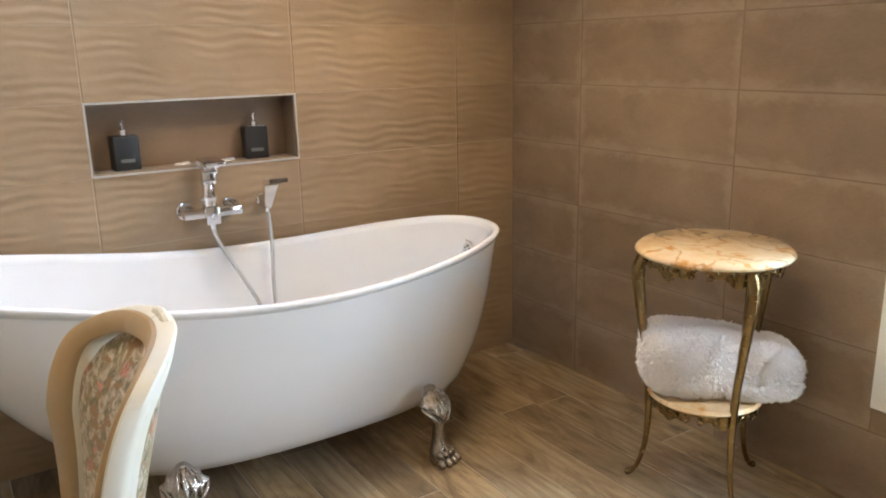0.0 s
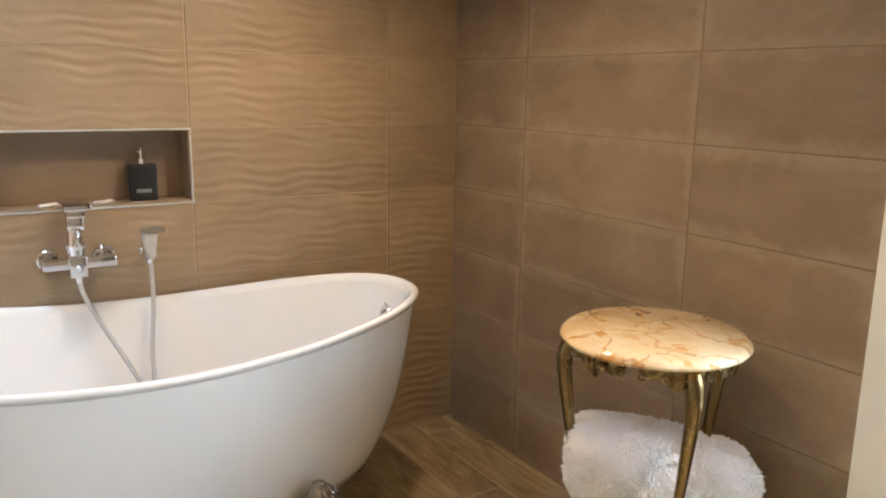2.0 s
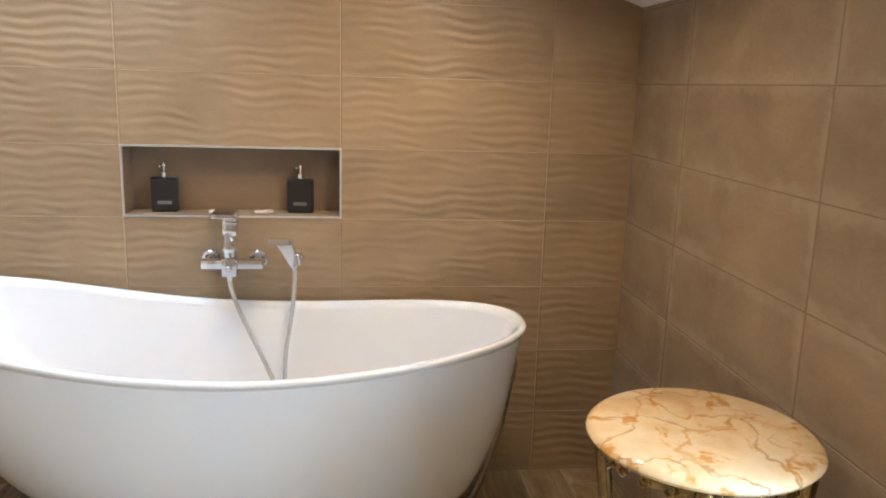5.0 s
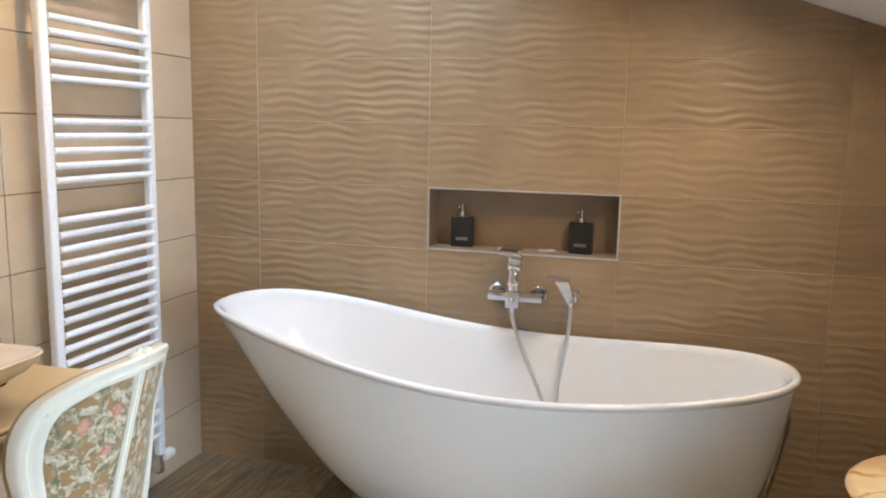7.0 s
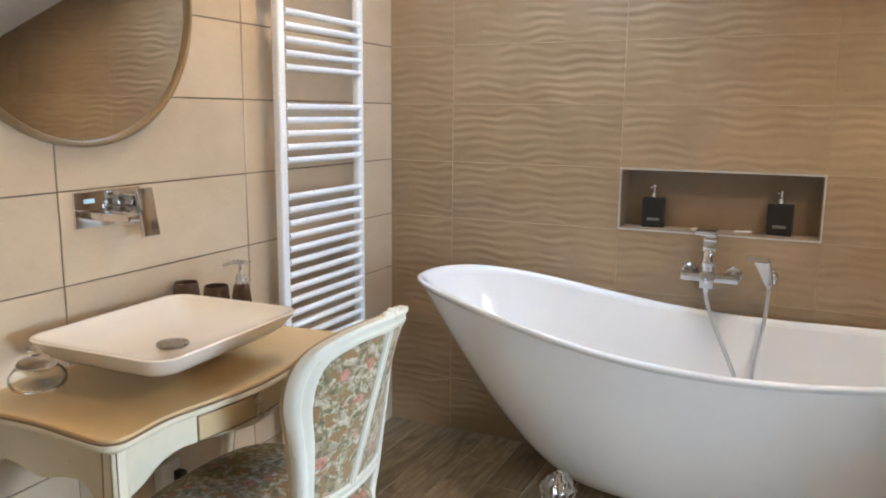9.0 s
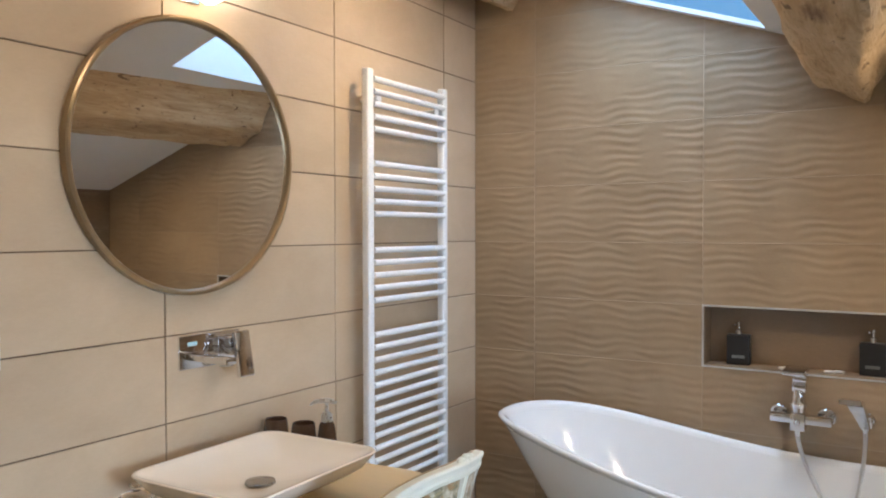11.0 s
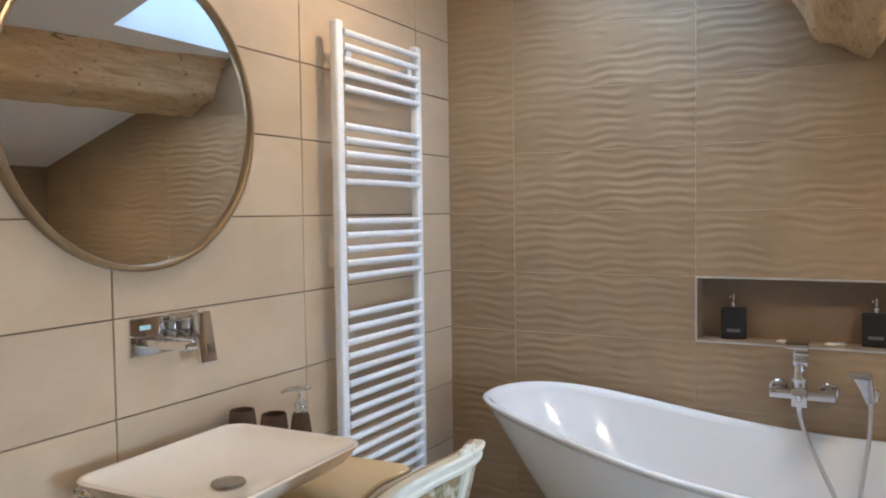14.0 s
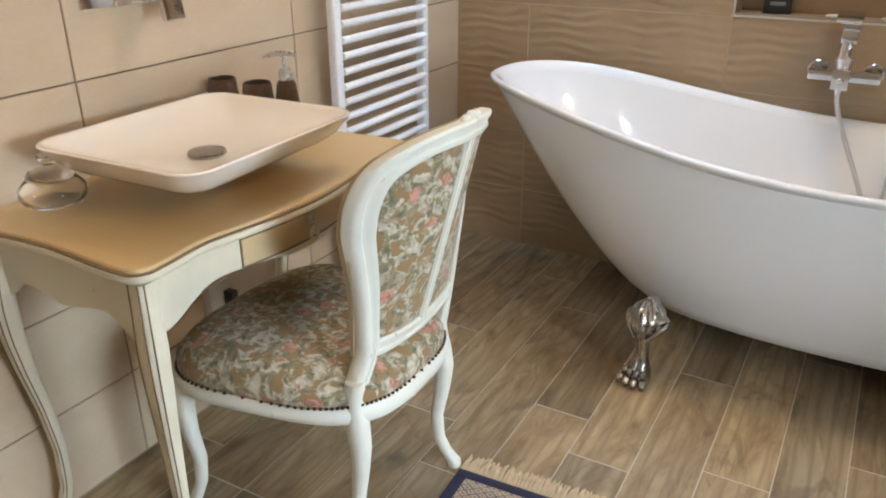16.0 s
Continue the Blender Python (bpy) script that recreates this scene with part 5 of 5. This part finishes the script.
def brass_leg(turn):
    c, s = math.cos(radians(turn)), math.sin(radians(turn))
    path = [(0.196, TZ - 0.028), (0.212, TZ - 0.055), (0.221, TZ - 0.095), (0.214, TZ - 0.17), (0.194, 0.50), (0.178, 0.40), (0.172, 0.30), (0.170, 0.22), (0.176, 0.13), (0.192, 0.06), (0.212, 0.022), (0.228, 0.010)]
    leg = part("leg", tube([(r * c, r * s, z) for r, z in path], [0.018, 0.020, 0.021, 0.018, 0.0135, 0.0125, 0.012, 0.0105, 0.0085, 0.0075, 0.008, 0.010], 12, 5), BRASS, table, "curved brass leg", angle=60)
    bm = bmesh.new()
    bmesh.ops.create_uvsphere(bm, u_segments=14, v_segments=8, radius=0.0115)
    part("foot", bm, BRASS, leg, m=pose(0.228 * c, 0.228 * s, 0.0115))
    for k, (r, z, w) in enumerate(((0.232, TZ - 0.075, 0.012), (0.236, TZ - 0.105, 0.014), (0.228, TZ - 0.145, 0.010))):
        part("mount", tube([((r - 0.006) * c - s * w, (r - 0.006) * s + c * w, z + 0.010), (r * c, r * s, z - 0.006), ((r - 0.006) * c + s * w, (r - 0.006) * s - c * w, z + 0.010)], 0.0055, 8, 4), BRASS, leg, "leaf mount")


for turn in (133, 248, -12):
    brass_leg(turn)

TOWEL = plain("white_long_pile", (0.94, 0.91, 0.895), 0.95, vary=0.03, relief=0.6, relief_scale=90)


def shaggy(name, w, d, h, m, label, seed, parent=None, tufts=24000):
    """A folded long-pile mat: soft rounded folds with a cover of small tufts."""
    rnd = random.Random(seed)
    th = thing(name, m, label, "bath mat")

    def skin(u, v):
        a, bq = 2 * math.pi * u, math.pi * (v - 0.5)
        ca, sa = math.cos(a), math.sin(a)
        cb, sb = math.cos(bq), math.sin(bq)
        x = w * math.copysign(abs(ca) ** 0.55, ca) * abs(cb) ** 0.38
        y = d * math.copysign(abs(sa) ** 0.55, sa) * abs(cb) ** 0.38
        z = h * (0.5 + 0.5 * math.copysign(abs(sb) ** 0.75, sb))
        p = Vector((x, y, z))
        fold = 0.022 * math.exp(-((z / h - 0.40) / 0.06) ** 2) * (0.5 + 0.5 * ca)
        p.x *= 1 - fold / w
        p.y *= 1 - fold / d
        if z > 0.01:
            p += noise.noise_vector(p * 9 + Vector((seed, 0, 0))) * 0.016 * min(1.0, z / 0.04)
        p.z = max(p.z, 0.0) * (0.95 - 0.16 * p.x / w)
        return p
    bm = bmesh.new()
    nu, nv = 48, 20
    rows = [[bm.verts.new(skin(i / nu, j / nv)) for i in range(nu)] for j in range(1, nv)]
    for a, b in zip(rows, rows[1:]):
        for i in range(nu):
            bm.faces.new((a[i], a[(i + 1) % nu], b[(i + 1) % nu], b[i]))
    bm.faces.new(rows[0])
    bm.faces.new(rows[-1])
    part("folded_body", bm, TOWEL, th, angle=80)
    verts, faces_ = [], []
    for k in range(tufts):
        u, v = rnd.random(), 0.12 + 0.86 * rnd.random() ** 0.8
        p = skin(u, v)
        q = (skin(u + 0.003, v) - p).cross(skin(u, min(0.999, v + 0.003)) - p)
        if q.length < 1e-12:
            continue
        q.normalize()
        if q.dot(p - Vector((0, 0, h / 2))) < 0:
            q = -q
        curl = noise.noise_vector(p * 34) * 1.5
        q = (q + curl + Vector((rnd.uniform(-0.5, 0.5), rnd.uniform(-0.5, 0.5), rnd.uniform(-0.7, 0.3)))).normalized()
        side = q.orthogonal().normalized()
        other = q.cross(side)
        r, ln = rnd.uniform(0.0017, 0.0030), rnd.uniform(0.009, 0.019)
        bend = Vector((rnd.uniform(-1, 1), rnd.uniform(-1, 1), -0.8)) * 0.006
        i0 = len(verts)
        for frac, rr in ((-0.1, 1.0), (0.6, 1.15), (1.0, 0.35)):
            c = p + q * ln * frac + bend * frac * frac
            if c.z < 0.001:
                c.z = 0.001
            for t in range(3):
                an = t * 2.094
                verts.append(c + (side * math.cos(an) + other * math.sin(an)) * r * rr)
        for lv in (0, 3):
            for t in range(3):
                faces_.append((i0 + lv + t, i0 + lv + (t + 1) % 3, i0 + lv + 3 + (t + 1) % 3, i0 + lv + 3 + t))
        faces_.append((i0 + 6, i0 + 7, i0 + 8))
    me = bpy.data.meshes.new("fleece")
    me.from_pydata([tuple(v) for v in verts], [], faces_)
    me.materials.append(TOWEL)
    me.polygons.foreach_set("use_smooth", [True] * len(me.polygons))
    ob = new("fleece", me)
    ob.parent = th
    tagged(ob, "fluffy white fleece", kind="stuff")
    return th


shaggy("bath_mat", 0.238, 0.125, 0.198, pose(TX + 0.040, TY - 0.018, SHELF_Z + 0.002, 0, 0, -43), "folded fluffy white bath mat on the lower table shelf", 4)


# ---- rug ----
def rug_cloth():
    """Oriental rug: navy border, rows of small diamonds in rust, cream and blue."""
    m, n, l, b = material("oriental_rug")
    sep = node(n, l, "ShaderNodeSeparateXYZ", {0: place(n, l)})
    x, y = sep.outputs[0], sep.outputs[1]
    tri = lambda v, per: math_node(n, l, "PINGPONG", v, per)
    dx, dy = tri(x, 0.016), tri(y, 0.012)
    dia = math_node(n, l, "ADD", math_node(n, l, "MULTIPLY", dx, 1 / 0.016), math_node(n, l, "MULTIPLY", dy, 1 / 0.012))
    col = ramp(n, l, math_node(n, l, "MULTIPLY", dia, 0.5), [(0.0, (0.28, 0.07, 0.05)), (0.14, (0.52, 0.43, 0.33)), (0.40, (0.03, 0.025, 0.05)), (0.56, (0.52, 0.43, 0.33)), (0.85, (0.20, 0.07, 0.07))], "CONSTANT")
    band = ramp(n, l, math_node(n, l, "MULTIPLY", tri(y, 0.11), 1 / 0.11), [(0.0, (0.24, 0.08, 0.06)), (0.35, (0.5, 0.42, 0.32)), (0.45, (0.16, 0.10, 0.10)), (0.8, (0.36, 0.20, 0.12))], "CONSTANT")
    col = mix(n, l, 0.22, col, band)
    worn = noise_tex(n, l, 60.0, 3.0, 0.6)
    col = mix(n, l, math_node(n, l, "MULTIPLY", worn, 0.35), col, (0.34, 0.28, 0.22))
    l.new(col, b.inputs["Base Color"])
    b.inputs["Roughness"].default_value = 0.95
    bump(n, l, noise_tex(n, l, 500.0, 2.0, 0.5, place(n, l)), 0.7, 0.002, b)
    return m


rug = thing("rug", pose(0.778, -1.432, 0, 0, 0, 3), "small oriental rug with a navy border and beige fringe", "rug")
RW, RL = 0.72, 1.15
part("field", box(0.030, RW - 0.030, -RL + 0.030, -0.030, 0.0, 0.0085, 0.002), rug_cloth(), rug)
NAVY = plain("navy_wool", (0.018, 0.018, 0.045), 0.95, vary=0.3, relief=0.6, relief_scale=400)
for b in (box(0, RW, -0.030, 0, 0, 0.009, 0.003), box(0, RW, -RL, -RL + 0.030, 0, 0.009, 0.003), box(0, 0.030, -RL + 0.030, -0.030, 0, 0.009, 0.003), box(RW - 0.030, RW, -RL + 0.030, -0.030, 0, 0.009, 0.003)):
    part("border", b, NAVY, rug, "dark navy border")
FRINGE = plain("beige_cotton_fringe", (0.50, 0.38, 0.24), 0.95, vary=0.15, scale=60)
rnd = random.Random(11)
fr = bmesh.new()
for end in (0, 1):
    for i in range(230):
        x0 = 0.004 + (RW - 0.008) * i / 229
        y0, sg = (0.0, 1) if end == 0 else (-RL, -1)
        ln = rnd.uniform(0.050, 0.072)
        sw = rnd.uniform(-0.012, 0.012)
        join(fr, tube([(x0, y0 - sg * 0.004, 0.006), (x0 + sw * 0.4, y0 + sg * ln * 0.45, 0.005 + rnd.random() * 0.005), (x0 + sw, y0 + sg * ln, 0.0025)], [0.0036, 0.0034, 0.0026], 4, 2))
fo = part("fringe", fr, FRINGE, rug, "beige knotted fringe")
fo["kind"] = "stuff"


# ---- wall tiles and floor planks ----
SHARED = {}


def lay_tile(parent, mat, axis, base, depth, u0, u1, v0, v1, keep=None, name="tile"):
    """One tile of a wall as an object with its origin at its lower corner."""
    poly = [(u0, v0), (u1, v0), (u1, v1), (u0, v1)]
    for f in keep or ():
        poly = clip(poly, f)
    if len(poly) < 3 or max(p[0] for p in poly) - min(p[0] for p in poly) < 0.004 or max(p[1] for p in poly) - min(p[1] for p in poly) < 0.004:
        return
    local = [(round(p[0] - u0, 4), round(p[1] - v0, 4)) for p in poly]
    key = (mat.name, axis, tuple(local))
    if key not in SHARED:
        bm = prism(local, depth, axis, 0.0, bevel=0.0028 if mat is TILE_E else 0.0014)
        bmesh.ops.recalc_face_normals(bm, faces=bm.faces)
        me = bpy.data.meshes.new(name)
        bm.to_mesh(me)
        bm.free()
        me.materials.append(mat)
        SHARED[key] = me
    ob = new(name, SHARED[key])
    ob.parent = parent
    ob.matrix_basis = pose(*{"x": (base, u0, v0), "y": (u0, base, v0), "z": (u0, v0, base)}[axis])


def cells(first, pitch, lo, hi):
    """Cell edges of a grid with a joint at first, cut to lo..hi."""
    k = math.ceil((lo - first) / pitch)
    cuts = [lo] + [first + pitch * i for i in range(k, int((hi - first) / pitch) + 1) if lo + 0.01 < first + pitch * i < hi - 0.01] + [hi]
    return list(zip(cuts, cuts[1:]))


J, JW = JOINT / 2, 0.0022
below_roof = lambda u, v: roof(u) - 0.003 - v
for u0, u1 in cells(1.056, COL, XW, XE):
    for k in range(11):
        if abs(u0 - 1.056) < 0.01 and k == 4:
            continue
        lay_tile(wall_n, TILE_N, "y", YN + THICK, -THICK, u0 + J, u1 - J, k * ROW + J, (k + 1) * ROW - J, [below_roof])
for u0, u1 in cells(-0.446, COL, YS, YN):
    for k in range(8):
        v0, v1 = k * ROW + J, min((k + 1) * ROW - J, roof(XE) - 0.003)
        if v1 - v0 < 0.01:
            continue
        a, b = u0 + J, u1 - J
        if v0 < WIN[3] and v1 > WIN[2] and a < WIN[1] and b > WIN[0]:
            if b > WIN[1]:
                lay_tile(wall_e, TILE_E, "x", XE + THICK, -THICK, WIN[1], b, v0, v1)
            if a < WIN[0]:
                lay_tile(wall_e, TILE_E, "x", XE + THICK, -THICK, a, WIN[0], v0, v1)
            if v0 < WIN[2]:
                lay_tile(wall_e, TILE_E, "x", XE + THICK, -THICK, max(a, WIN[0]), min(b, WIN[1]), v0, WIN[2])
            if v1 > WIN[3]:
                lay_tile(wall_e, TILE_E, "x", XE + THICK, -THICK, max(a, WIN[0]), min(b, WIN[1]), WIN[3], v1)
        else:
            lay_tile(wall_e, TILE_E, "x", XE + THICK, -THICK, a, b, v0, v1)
for u0, u1 in cells(-1.030, 0.748, YS, YN):
    for k in range(11):
        v1 = min((k + 1) * ROW - JW, 2.765)
        lay_tile(wall_w, TILE_W, "x", XW - THICK, THICK, u0 + JW, u1 - JW, k * ROW + JW, v1)
lanes = {0.833: -1.06, 1.169: -0.68, 0.329: -0.765, 1.337: -1.12, 1.001: -0.22, 0.497: -1.25, 0.665: -0.45, 1.505: -0.40}
rnd = random.Random(5)
for i in range(-5, 13):
    x0 = 0.833 + 0.168 * i
    first = next((v for kx, v in lanes.items() if abs(kx - x0) < 0.01), -rnd.uniform(0.1, 1.0))
    for v0, v1 in cells(first, 1.002, YS, YN + THICK):
        a, b = max(x0, XW - THICK), min(x0 + 0.168, XE + THICK)
        if b - a > 0.02:
            lay_tile(floor, PLANK, "z", -0.008, 0.008, a + J, b - J, v0 + J, v1 - J, name="plank")
